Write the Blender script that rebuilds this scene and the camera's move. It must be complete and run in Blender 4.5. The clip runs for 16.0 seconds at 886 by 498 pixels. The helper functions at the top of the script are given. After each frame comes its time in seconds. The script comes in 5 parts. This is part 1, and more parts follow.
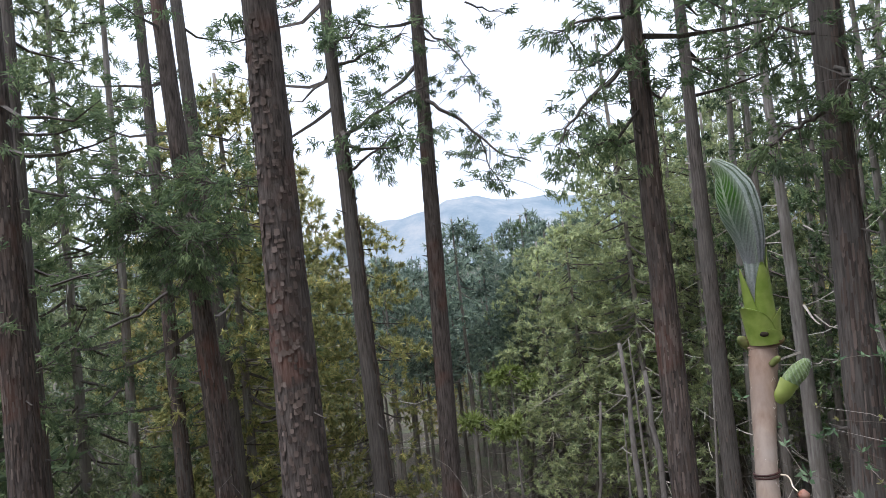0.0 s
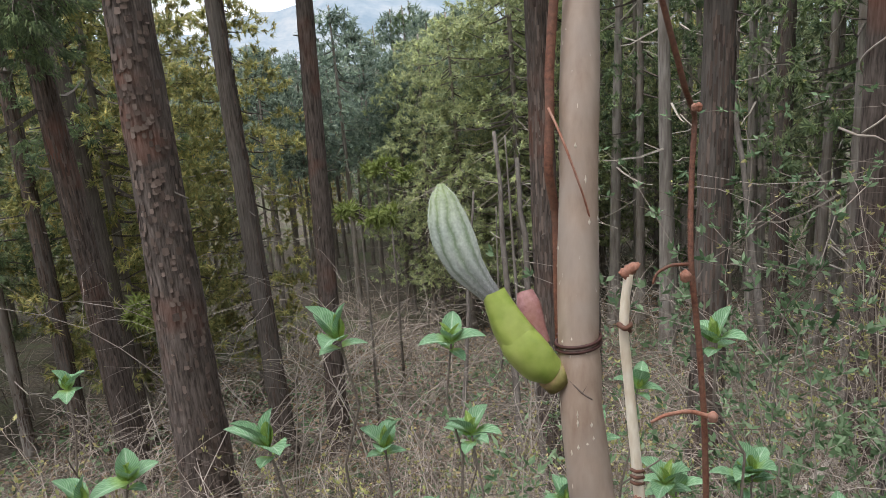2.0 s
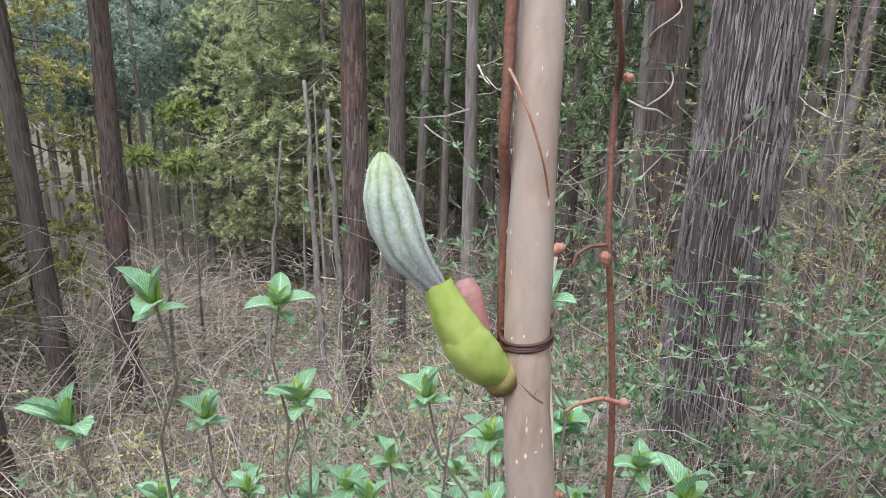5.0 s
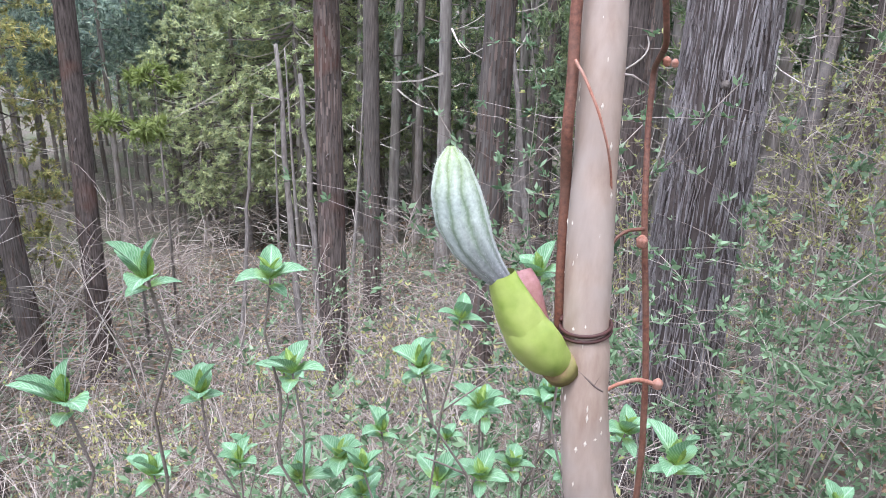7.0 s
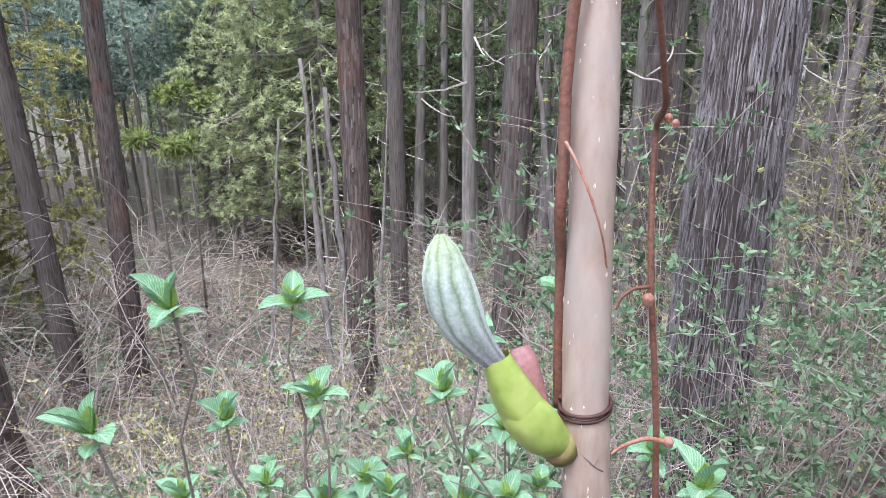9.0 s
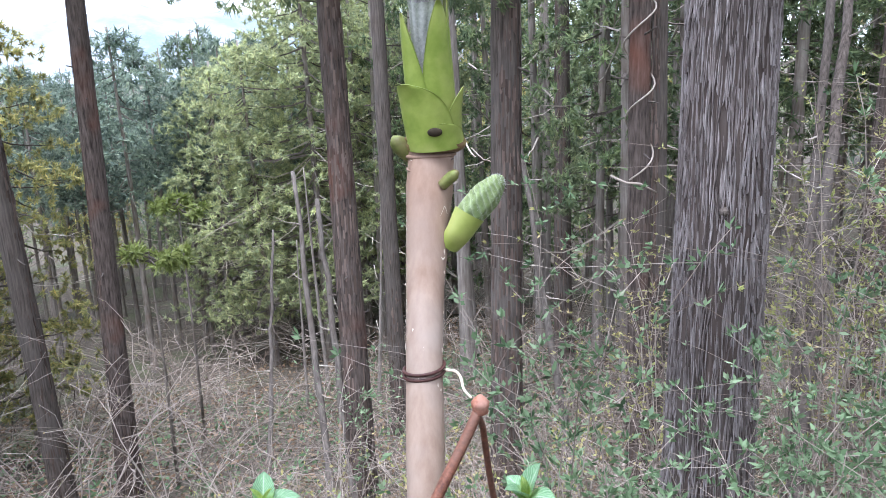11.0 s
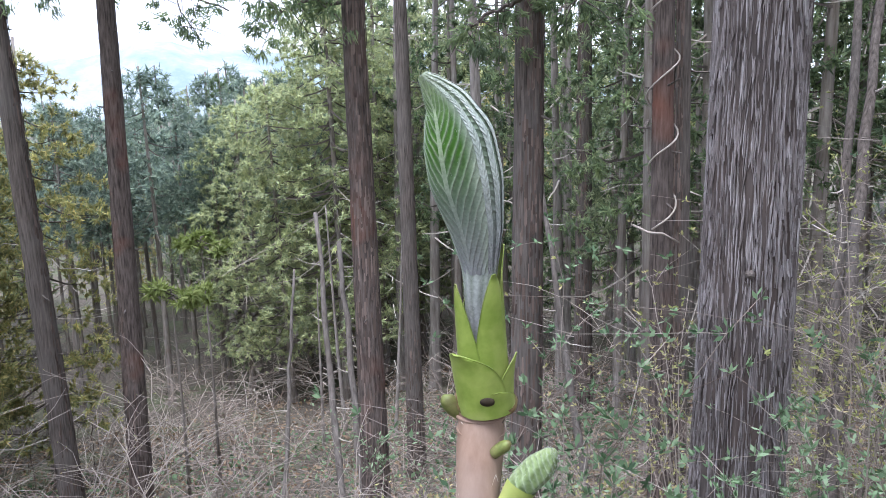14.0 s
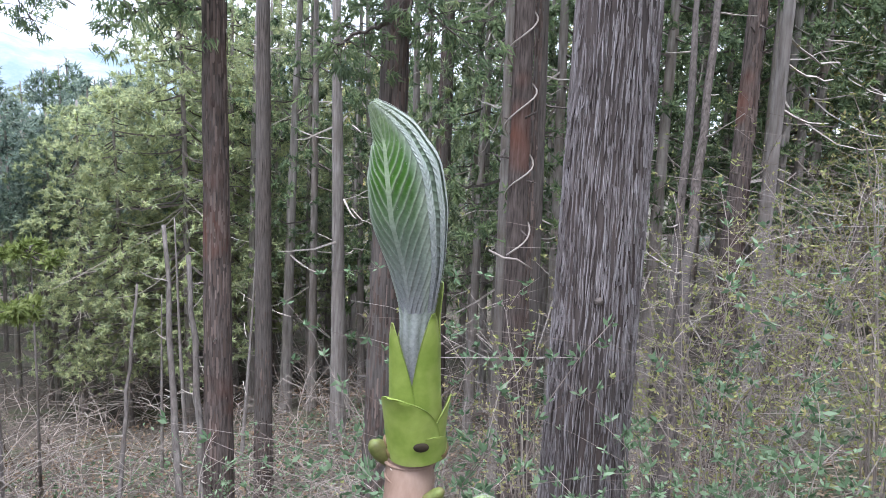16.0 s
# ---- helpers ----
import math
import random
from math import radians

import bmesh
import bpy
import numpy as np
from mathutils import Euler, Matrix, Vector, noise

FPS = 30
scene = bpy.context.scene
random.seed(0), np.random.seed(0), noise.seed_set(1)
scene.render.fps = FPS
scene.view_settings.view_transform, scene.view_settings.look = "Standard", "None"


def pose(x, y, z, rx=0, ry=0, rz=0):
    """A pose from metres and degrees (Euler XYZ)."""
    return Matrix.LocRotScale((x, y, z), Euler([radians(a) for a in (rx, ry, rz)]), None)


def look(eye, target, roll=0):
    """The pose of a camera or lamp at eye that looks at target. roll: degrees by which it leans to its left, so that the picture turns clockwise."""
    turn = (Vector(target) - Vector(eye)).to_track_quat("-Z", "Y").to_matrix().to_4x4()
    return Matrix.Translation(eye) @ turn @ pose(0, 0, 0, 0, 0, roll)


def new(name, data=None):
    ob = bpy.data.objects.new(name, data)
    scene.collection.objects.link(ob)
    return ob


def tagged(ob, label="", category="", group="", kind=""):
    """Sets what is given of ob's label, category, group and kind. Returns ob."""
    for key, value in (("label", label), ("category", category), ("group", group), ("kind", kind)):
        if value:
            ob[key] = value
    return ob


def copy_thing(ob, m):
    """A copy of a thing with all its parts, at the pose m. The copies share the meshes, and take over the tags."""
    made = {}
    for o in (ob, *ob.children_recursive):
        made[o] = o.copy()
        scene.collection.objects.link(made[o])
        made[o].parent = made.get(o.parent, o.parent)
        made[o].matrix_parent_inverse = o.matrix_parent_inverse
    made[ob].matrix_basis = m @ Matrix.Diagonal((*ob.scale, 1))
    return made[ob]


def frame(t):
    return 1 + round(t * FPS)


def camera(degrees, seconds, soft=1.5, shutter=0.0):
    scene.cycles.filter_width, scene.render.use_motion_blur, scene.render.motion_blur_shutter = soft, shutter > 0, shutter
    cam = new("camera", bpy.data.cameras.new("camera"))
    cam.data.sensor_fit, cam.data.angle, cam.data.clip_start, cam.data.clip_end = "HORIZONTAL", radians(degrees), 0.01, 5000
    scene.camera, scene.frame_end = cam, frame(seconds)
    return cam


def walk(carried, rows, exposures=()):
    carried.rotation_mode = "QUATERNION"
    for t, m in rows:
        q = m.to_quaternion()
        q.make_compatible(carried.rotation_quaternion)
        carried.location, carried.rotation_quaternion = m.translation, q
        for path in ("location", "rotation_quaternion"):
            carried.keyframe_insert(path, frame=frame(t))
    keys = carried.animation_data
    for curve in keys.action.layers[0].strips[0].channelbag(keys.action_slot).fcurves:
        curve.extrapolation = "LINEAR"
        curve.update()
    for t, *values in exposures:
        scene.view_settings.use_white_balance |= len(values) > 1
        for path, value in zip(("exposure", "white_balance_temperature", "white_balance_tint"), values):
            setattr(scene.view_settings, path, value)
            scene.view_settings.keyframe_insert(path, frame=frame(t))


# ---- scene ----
cam = camera(61.9, 16.0, soft=0.8)
PATH = [
    (0, 0.0000, 0.0000, 1.5000, 0.00, 1.75, -5.59),
    (0.5, 0.0444, 0.0500, 1.4350, -4.03, -0.49, -6.22),
    (1, 0.0611, 0.0909, 1.3774, -6.03, -5.38, -5.73),
    (1.5, 0.0722, 0.1157, 1.3270, -6.59, -10.41, -4.73),
    (2, 0.0732, 0.1518, 1.2806, -7.87, -14.13, -3.88),
    (2.5, 0.0788, 0.1814, 1.2683, -9.56, -16.58, -3.79),
    (3, 0.0785, 0.1903, 1.2672, -11.06, -17.15, -3.60),
    (3.5, 0.0755, 0.1927, 1.2665, -11.76, -16.62, -3.11),
    (4, 0.0659, 0.1973, 1.2656, -12.86, -16.37, -2.56),
    (4.5, 0.0546, 0.2028, 1.2696, -18.52, -16.65, 0.36),
    (4.7, 0.0496, 0.2028, 1.2744, -21.55, -17.13, 1.44),
    (6.8, 0.0216, 0.2174, 1.2876, -26.75, -20.55, 2.53),
    (7, 0.0199, 0.2173, 1.2858, -25.74, -20.62, 2.10),
    (7.5, 0.0203, 0.2251, 1.2868, -24.28, -20.71, 1.35),
    (8, 0.0172, 0.2341, 1.2855, -23.45, -20.23, 0.70),
    (8.5, 0.0270, 0.2313, 1.2875, -23.23, -20.19, 0.44),
    (9, 0.0324, 0.2214, 1.3063, -23.45, -20.08, 0.16),
    (9.5, 0.0543, 0.2096, 1.3546, -23.37, -18.91, -0.90),
    (10, 0.0703, 0.1980, 1.3886, -24.11, -16.21, -1.30),
    (10.2, 0.0749, 0.1978, 1.4016, -24.20, -15.37, -1.36),
    (12.3, 0.0906, 0.2451, 1.5308, -22.38, -11.15, -2.71),
    (12.5, 0.0903, 0.2449, 1.5323, -22.37, -10.93, -2.50),
    (13, 0.0837, 0.2468, 1.5330, -22.26, -10.79, -2.15),
    (13.5, 0.0848, 0.2365, 1.5406, -22.19, -10.80, -1.84),
    (14, 0.0858, 0.2341, 1.5396, -22.22, -10.23, -1.39),
    (14.5, 0.0840, 0.2355, 1.5408, -22.57, -10.06, -1.07),
    (15, 0.0789, 0.2367, 1.5441, -23.06, -10.33, -0.70),
    (15.5, 0.0706, 0.2466, 1.5459, -26.77, -9.71, 0.69),
    (16, 0.0671, 0.2577, 1.5428, -33.50, -8.57, 2.37),
]
walk(cam, [(t, pose(x, y, z, 90 + pitch, 0, yaw) @ pose(0, 0, 0, 0, 0, roll)) for t, x, y, z, yaw, pitch, roll in PATH],
     [(0, 0.1, 5750, 12), (0.5, -0.2, 5800, 12), (1.0, -0.42, 6000, 12), (1.5, -0.18, 6150, 12), (2.0, 0.27, 6250, 11), (3.5, 0.52, 6000, 11), (4.7, 0.78, 5900, 12), (6.8, 1.22, 5520, 17), (9.0, 1.22, 5520, 17), (10.2, 1.22, 5540, 16), (12.3, 0.9, 5540, 16), (16.0, 0.96, 5540, 16)])

# ---- light: an overcast spring day in a cedar valley ----
world = bpy.data.worlds.new("overcast_sky")
scene.world = world
world.use_nodes = True
wn, wl = world.node_tree.nodes, world.node_tree.links
sky = wn.new("ShaderNodeTexSky")
sky.sky_type, sky.sun_disc = "NISHITA", False
sky.sun_elevation, sky.sun_rotation = radians(72), radians(228)
cloud_noise = wn.new("ShaderNodeTexNoise")
cloud_noise.inputs["Scale"].default_value, cloud_noise.inputs["Detail"].default_value = 2.2, 5
cloud_ramp = wn.new("ShaderNodeValToRGB")
cloud_ramp.color_ramp.elements[0].position, cloud_ramp.color_ramp.elements[0].color = 0.3, (8.6, 8.8, 9.4, 1)
cloud_ramp.color_ramp.elements[1].position, cloud_ramp.color_ramp.elements[1].color = 0.7, (10.5, 10.5, 10.8, 1)
cloud_mix = wn.new("ShaderNodeMix")
cloud_mix.data_type = "RGBA"
cloud_mix.inputs[0].default_value = 0.86
wl.new(cloud_noise.outputs[0], cloud_ramp.inputs[0])
wl.new(sky.outputs[0], cloud_mix.inputs[6])
wl.new(cloud_ramp.outputs[0], cloud_mix.inputs[7])
wl.new(cloud_mix.outputs[2], wn["Background"].inputs["Color"])
wn["Background"].inputs["Strength"].default_value = 0.135
sun = new("sun", bpy.data.lights.new("sun", "SUN"))
sun.data.energy, sun.data.angle, sun.data.color = 4.0, radians(35), (1.0, 0.96, 0.9)
sun.matrix_world = look((0, 0, 40), (9.6, 8.7, 0))

# ---- materials ----
def material(name, rough=0.8):
    mat = bpy.data.materials.new(name)
    mat.use_nodes = True
    bsdf = mat.node_tree.nodes["Principled BSDF"]
    bsdf.inputs["Roughness"].default_value = rough
    bsdf.inputs["Specular IOR Level"].default_value = 0.3
    return mat, mat.node_tree.nodes, mat.node_tree.links, bsdf


def ramp(nodes, stops):
    node = nodes.new("ShaderNodeValToRGB")
    while len(node.color_ramp.elements) < len(stops):
        node.color_ramp.elements.new(0.5)
    for e, (at, c) in zip(node.color_ramp.elements, stops):
        e.position, e.color = at, (*c, 1)
    return node


def noise_node(nodes, links, scale, detail=4, stretch=None, rough=0.6):
    tc = nodes.new("ShaderNodeTexCoord")
    mp = nodes.new("ShaderNodeMapping")
    mp.inputs["Scale"].default_value = stretch or (1, 1, 1)
    n = nodes.new("ShaderNodeTexNoise")
    n.inputs["Scale"].default_value, n.inputs["Detail"].default_value = scale, detail
    n.inputs["Roughness"].default_value = rough
    links.new(tc.outputs["Object"], mp.inputs["Vector"])
    links.new(mp.outputs[0], n.inputs["Vector"])
    return n


def mix_node(nodes, links, kind, fac, a, b):
    m = nodes.new("ShaderNodeMix")
    m.data_type, m.blend_type = "RGBA", kind
    for sock, v in ((m.inputs[0], fac), (m.inputs[6], a), (m.inputs[7], b)):
        if hasattr(v, "outputs"):
            links.new(v.outputs[2] if v.bl_idname == "ShaderNodeMix" else v.outputs[0], sock)
        elif isinstance(v, bpy.types.NodeSocket):
            links.new(v, sock)
        else:
            sock.default_value = v if isinstance(v, (int, float)) else (*v, 1)
    return m


def bump(nodes, links, bsdf, src, strength, dist):
    b = nodes.new("ShaderNodeBump")
    b.inputs["Strength"].default_value, b.inputs["Distance"].default_value = strength, dist
    links.new(src.outputs[0], b.inputs["Height"])
    links.new(b.outputs[0], bsdf.inputs["Normal"])


def two_scale(name, dark, light, tint, scale, stretch=None, rough=0.85, relief=0.5, dist=0.004, big=1.5, amount=0.5, cover=(0.42, 0.66)):
    """Grain between two colours, a broader stain over it, and relief."""
    mat, n, l, bsdf = material(name, rough)
    fine = noise_node(n, l, scale, 6, stretch)
    cr = ramp(n, [(0.3, dark), (0.7, light)])
    l.new(fine.outputs[0], cr.inputs[0])
    broad = noise_node(n, l, big, 3)
    br = ramp(n, [(cover[0], (0, 0, 0)), (cover[1], (amount, amount, amount))])
    l.new(broad.outputs[0], br.inputs[0])
    m = mix_node(n, l, "MIX", br.outputs[0], cr, tint)
    l.new(m.outputs[2], bsdf.inputs["Base Color"])
    bump(n, l, bsdf, fine, relief, dist)
    return mat


def leaf_material(name, stops, rough=0.55, through_light=0.25, lit_clumps=0.0):
    """Leaves that vary one by one, with some light through them; lit and shaded clumps can be painted in."""
    mat, n, l, bsdf = material(name, rough)
    geo = n.new("ShaderNodeNewGeometry")
    obj = n.new("ShaderNodeObjectInfo")
    add = n.new("ShaderNodeMath")
    add.operation = "MULTIPLY_ADD"
    add.inputs[1].default_value = 0.75
    scale = n.new("ShaderNodeMath")
    scale.operation = "MULTIPLY"
    scale.inputs[1].default_value = 0.25
    l.new(obj.outputs["Random"], scale.inputs[0])
    l.new(geo.outputs["Random Per Island"], add.inputs[0])
    l.new(scale.outputs[0], add.inputs[2])
    cr = ramp(n, stops)
    l.new(add.outputs[0], cr.inputs[0])
    broad = noise_node(n, l, 0.9, 3)
    br = ramp(n, [(0.35, (0.72, 0.72, 0.72)), (0.65, (1.2, 1.2, 1.2))])
    l.new(broad.outputs[0], br.inputs[0])
    m0 = mix_node(n, l, "MULTIPLY", 1.0, cr, br)
    # coarse noise paints bright lit clumps and dark gaps into the foliage
    clump = noise_node(n, l, 3.2, 2)
    pr = ramp(n, [(0.36, (0.62, 0.66, 0.68)), (0.64, (1.3, 1.28, 1.15))])
    l.new(clump.outputs[0], pr.inputs[0])
    m = mix_node(n, l, "MULTIPLY", lit_clumps, m0, pr)
    l.new(m.outputs[2], bsdf.inputs["Base Color"])
    tr = n.new("ShaderNodeBsdfTranslucent")
    l.new(m.outputs[2], tr.inputs["Color"])
    ms = n.new("ShaderNodeMixShader")
    ms.inputs[0].default_value = through_light
    l.new(bsdf.outputs[0], ms.inputs[1])
    l.new(tr.outputs[0], ms.inputs[2])
    l.new(ms.outputs[0], n["Material Output"].inputs["Surface"])
    return mat


def fibres(mat):
    """Fine lengthwise fibres over a bark."""
    n, l = mat.node_tree.nodes, mat.node_tree.links
    bsdf = n["Principled BSDF"]
    old = bsdf.inputs["Base Color"].links[0].from_socket
    grain = noise_node(n, l, 260, 4, (1, 1, 0.05))
    gr = ramp(n, [(0.35, (0.55, 0.53, 0.52)), (0.65, (1.25, 1.25, 1.25))])
    l.new(grain.outputs[0], gr.inputs[0])
    l.new(mix_node(n, l, "MULTIPLY", 1.0, old, gr).outputs[2], bsdf.inputs["Base Color"])
    bump(n, l, bsdf, grain, 0.7, 0.003)


M_BARK = two_scale("cedar_bark", (0.03, 0.024, 0.02), (0.18, 0.15, 0.13), (0.13, 0.12, 0.108), 55, (1, 1, 0.07), 0.92, 0.8, 0.006, 1.3, 0.55)
M_BARK_RED = two_scale("brown_cedar_bark", (0.028, 0.021, 0.018), (0.17, 0.138, 0.12), (0.2, 0.075, 0.045), 45, (1, 1, 0.12), 0.92, 0.8, 0.006, 0.8, 0.7, (0.54, 0.68))
M_BARK_GREY = two_scale("grey_bark", (0.12, 0.105, 0.09), (0.34, 0.31, 0.28), (0.16, 0.12, 0.09), 22, (1, 1, 0.1), 0.92, 0.7, 0.006, 1.6, 0.6)
# bark under the strips, darkened to paint the shade in their gaps
M_SHAGGY = two_scale("shaded_gap_bark", (0.02, 0.015, 0.013), (0.1, 0.085, 0.078), (0.08, 0.055, 0.045), 34, (1, 1, 0.06), 0.9, 0.8, 0.004, 2.2, 0.5)
M_DEADWOOD = two_scale("pale_dead_wood", (0.27, 0.235, 0.2), (0.58, 0.54, 0.48), (0.36, 0.31, 0.25), 40, (1, 1, 1), 0.85, 0.4, 0.002)
M_TWIG = leaf_material("dry_twig", [(0.0, (0.1, 0.07, 0.056)), (0.5, (0.28, 0.234, 0.196)), (1.0, (0.54, 0.48, 0.42))], 0.85, 0.0)
M_TWIG_PALE = leaf_material("pale_twig", [(0.0, (0.2, 0.165, 0.14)), (0.5, (0.34, 0.295, 0.255)), (1.0, (0.48, 0.43, 0.38))], 0.85, 0.0)
M_NEEDLE = leaf_material("cedar_foliage", [(0.0, (0.14, 0.18, 0.11)), (0.5, (0.29, 0.34, 0.2)), (0.85, (0.41, 0.44, 0.25)), (1.0, (0.48, 0.48, 0.28))], 0.6, 0.55, 1.0)
M_NEEDLE_LIGHT = leaf_material("light_cedar_foliage", [(0.0, (0.22, 0.28, 0.16)), (0.4, (0.41, 0.46, 0.26)), (0.8, (0.55, 0.57, 0.32)), (1.0, (0.62, 0.6, 0.35))], 0.6, 0.6, 0.7)
M_TUFT = leaf_material("yellow_green_tuft", [(0.0, (0.12, 0.16, 0.04)), (0.6, (0.23, 0.28, 0.075)), (1.0, (0.32, 0.36, 0.12))], 0.6, 0.35)
M_BARK_PALE = two_scale("pale_grey_bark", (0.12, 0.105, 0.092), (0.36, 0.33, 0.3), (0.18, 0.15, 0.125), 30, (1, 1, 0.1), 0.92, 0.7, 0.006, 1.6, 0.6)
M_NEEDLE_WARM = leaf_material("warm_cedar_foliage", [(0.0, (0.18, 0.21, 0.09)), (0.45, (0.38, 0.38, 0.16)), (0.75, (0.54, 0.46, 0.19)), (1.0, (0.58, 0.4, 0.18))], 0.6, 0.6, 0.8)
# air haze over the hollow is painted in as a bluer foliage
M_NEEDLE_BLUE = leaf_material("haze_tinted_cedar_foliage", [(0.0, (0.12, 0.17, 0.14)), (0.6, (0.24, 0.3, 0.245)), (1.0, (0.33, 0.38, 0.3))], 0.6, 0.55, 1.0)
M_POLE = two_scale("weathered_pole_bark", (0.075, 0.064, 0.056), (0.25, 0.225, 0.2), (0.12, 0.1, 0.085), 30, (1, 1, 0.1), 0.92, 0.7, 0.006, 1.6, 0.6)
M_NEEDLE_DARK = leaf_material("dark_cedar_foliage", [(0.0, (0.08, 0.115, 0.07)), (0.6, (0.18, 0.24, 0.125)), (1.0, (0.28, 0.34, 0.175))], 0.6, 0.55, 1.0)
# distance haze put into the colour: a greyer, bluer copy of the foliage
M_NEEDLE_FAR = leaf_material("hazed_far_cedar_foliage", [(0.0, (0.14, 0.19, 0.16)), (0.6, (0.25, 0.31, 0.25)), (1.0, (0.34, 0.4, 0.32))], 0.7, 0.5, 1.0)
M_SHRUB = leaf_material("shrub_leaf", [(0.0, (0.055, 0.1, 0.05)), (0.5, (0.16, 0.25, 0.125)), (1.0, (0.31, 0.41, 0.25))], 0.55, 0.35)
M_YOUNG = leaf_material("young_yellow_leaf", [(0.0, (0.2, 0.24, 0.07)), (0.5, (0.36, 0.38, 0.14)), (1.0, (0.48, 0.38, 0.2))], 0.55, 0.35)
M_LITTER = leaf_material("fallen_leaf", [(0.0, (0.12, 0.075, 0.045)), (0.5, (0.26, 0.18, 0.115)), (1.0, (0.42, 0.34, 0.24))], 0.85, 0.1)


M_STRAW = leaf_material("dry_straw", [(0.0, (0.16, 0.12, 0.09)), (0.5, (0.36, 0.3, 0.235)), (1.0, (0.6, 0.53, 0.44))], 0.8, 0.15)
M_DOWN = leaf_material("silver_down", [(0.0, (0.5, 0.54, 0.48)), (0.5, (0.62, 0.65, 0.6)), (1.0, (0.75, 0.77, 0.74))], 0.7, 0.4)


def ground_material():
    mat, n, l, bsdf = material("forest_floor", 0.95)
    fine = noise_node(n, l, 14, 8)
    cr = ramp(n, [(0.3, (0.038, 0.031, 0.024)), (0.52, (0.1, 0.085, 0.066)), (0.75, (0.21, 0.185, 0.15))])
    l.new(fine.outputs[0], cr.inputs[0])
    broad = noise_node(n, l, 0.55, 4)
    br = ramp(n, [(0.5, (0, 0, 0)), (0.64, (0.6, 0.6, 0.6))])
    l.new(broad.outputs[0], br.inputs[0])
    moss = noise_node(n, l, 30, 5)
    mr = ramp(n, [(0.35, (0.05, 0.07, 0.03)), (0.7, (0.14, 0.17, 0.08))])
    l.new(moss.outputs[0], mr.inputs[0])
    m = mix_node(n, l, "MIX", br.outputs[0], cr, mr)
    l.new(m.outputs[2], bsdf.inputs["Base Color"])
    bump(n, l, bsdf, fine, 1.0, 0.05)
    return mat


M_GROUND = ground_material()


M_STRIP = leaf_material("grey_bark_strip", [(0.0, (0.08, 0.066, 0.06)), (0.35, (0.18, 0.157, 0.15)), (0.75, (0.28, 0.258, 0.254)), (1.0, (0.4, 0.38, 0.378))], 0.9, 0.0)
fibres(M_STRIP)
M_FLAKE = leaf_material("bark_scale", [(0.0, (0.05, 0.036, 0.03)), (0.5, (0.12, 0.088, 0.072)), (1.0, (0.22, 0.17, 0.145))], 0.9, 0.0)
M_VINE = two_scale("red_brown_vine", (0.075, 0.03, 0.02), (0.21, 0.09, 0.055), (0.15, 0.085, 0.06), 600, None, 0.55, 0.3, 0.0006, 60, 0.6)
M_TIE = two_scale("dark_tendril", (0.03, 0.012, 0.01), (0.09, 0.035, 0.028), (0.06, 0.03, 0.025), 600, None, 0.5, 0.3, 0.0004, 60, 0.6)
M_NODE = two_scale("orange_vine_bud", (0.2, 0.075, 0.045), (0.38, 0.17, 0.11), (0.36, 0.23, 0.18), 900, None, 0.6, 0.3, 0.0005, 120, 0.6)
M_PINK = two_scale("pink_bud", (0.22, 0.1, 0.1), (0.35, 0.19, 0.19), (0.26, 0.12, 0.08), 500, None, 0.55, 0.2, 0.0004, 90, 0.6)
M_STEM = two_scale("pale_brown_stem", (0.25, 0.175, 0.13), (0.37, 0.285, 0.225), (0.31, 0.265, 0.23), 220, (1, 1, 0.25), 0.5, 0.12, 0.0006, 30, 0.7)
M_CRACK = two_scale("bark_crack", (0.08, 0.055, 0.045), (0.2, 0.15, 0.125), (0.14, 0.11, 0.09), 700, None, 0.8, 0.3, 0.0004, 90, 0.5)
M_LENTICEL = two_scale("lenticel", (0.5, 0.43, 0.34), (0.68, 0.62, 0.54), (0.6, 0.5, 0.4), 900, None, 0.7, 0.2, 0.0004, 90, 0.4)
M_STALK = two_scale("cream_dry_stalk", (0.66, 0.56, 0.42), (0.84, 0.77, 0.65), (0.6, 0.46, 0.32), 400, (1, 1, 0.2), 0.5, 0.2, 0.0005, 50, 0.5)
# the broad paler tint paints some shading onto the smooth scales
M_SCALE = two_scale("yellow_green_bud_scale", (0.17, 0.24, 0.035), (0.29, 0.36, 0.075), (0.38, 0.4, 0.13), 130, None, 0.36, 0.08, 0.0005, 45, 0.7)
M_BUDLET = two_scale("olive_budlet", (0.09, 0.1, 0.025), (0.2, 0.25, 0.06), (0.14, 0.1, 0.05), 260, None, 0.5, 0.2, 0.0005, 110, 0.7)
M_SCAR = two_scale("dark_scar", (0.008, 0.006, 0.004), (0.035, 0.024, 0.013), (0.06, 0.045, 0.02), 300, None, 0.8, 0.3, 0.0006, 90, 0.5)
M_SCALE_DARK = two_scale("brown_scar", (0.1, 0.06, 0.03), (0.26, 0.17, 0.08), (0.2, 0.22, 0.05), 300, None, 0.6, 0.2, 0.0006, 90, 0.5)


def browner_tip(mat, low, high, tint):
    """The bark of the youngest wood near the top is redder."""
    n, l = mat.node_tree.nodes, mat.node_tree.links
    bsdf = n["Principled BSDF"]
    old = bsdf.inputs["Base Color"].links[0].from_socket
    tc, sep, span = n.new("ShaderNodeTexCoord"), n.new("ShaderNodeSeparateXYZ"), n.new("ShaderNodeMapRange")
    l.new(tc.outputs["Object"], sep.inputs[0])
    l.new(sep.outputs[2], span.inputs[0])
    span.inputs["From Min"].default_value, span.inputs["From Max"].default_value = low, high
    l.new(mix_node(n, l, "MULTIPLY", span.outputs[0], old, tint).outputs[2], bsdf.inputs["Base Color"])


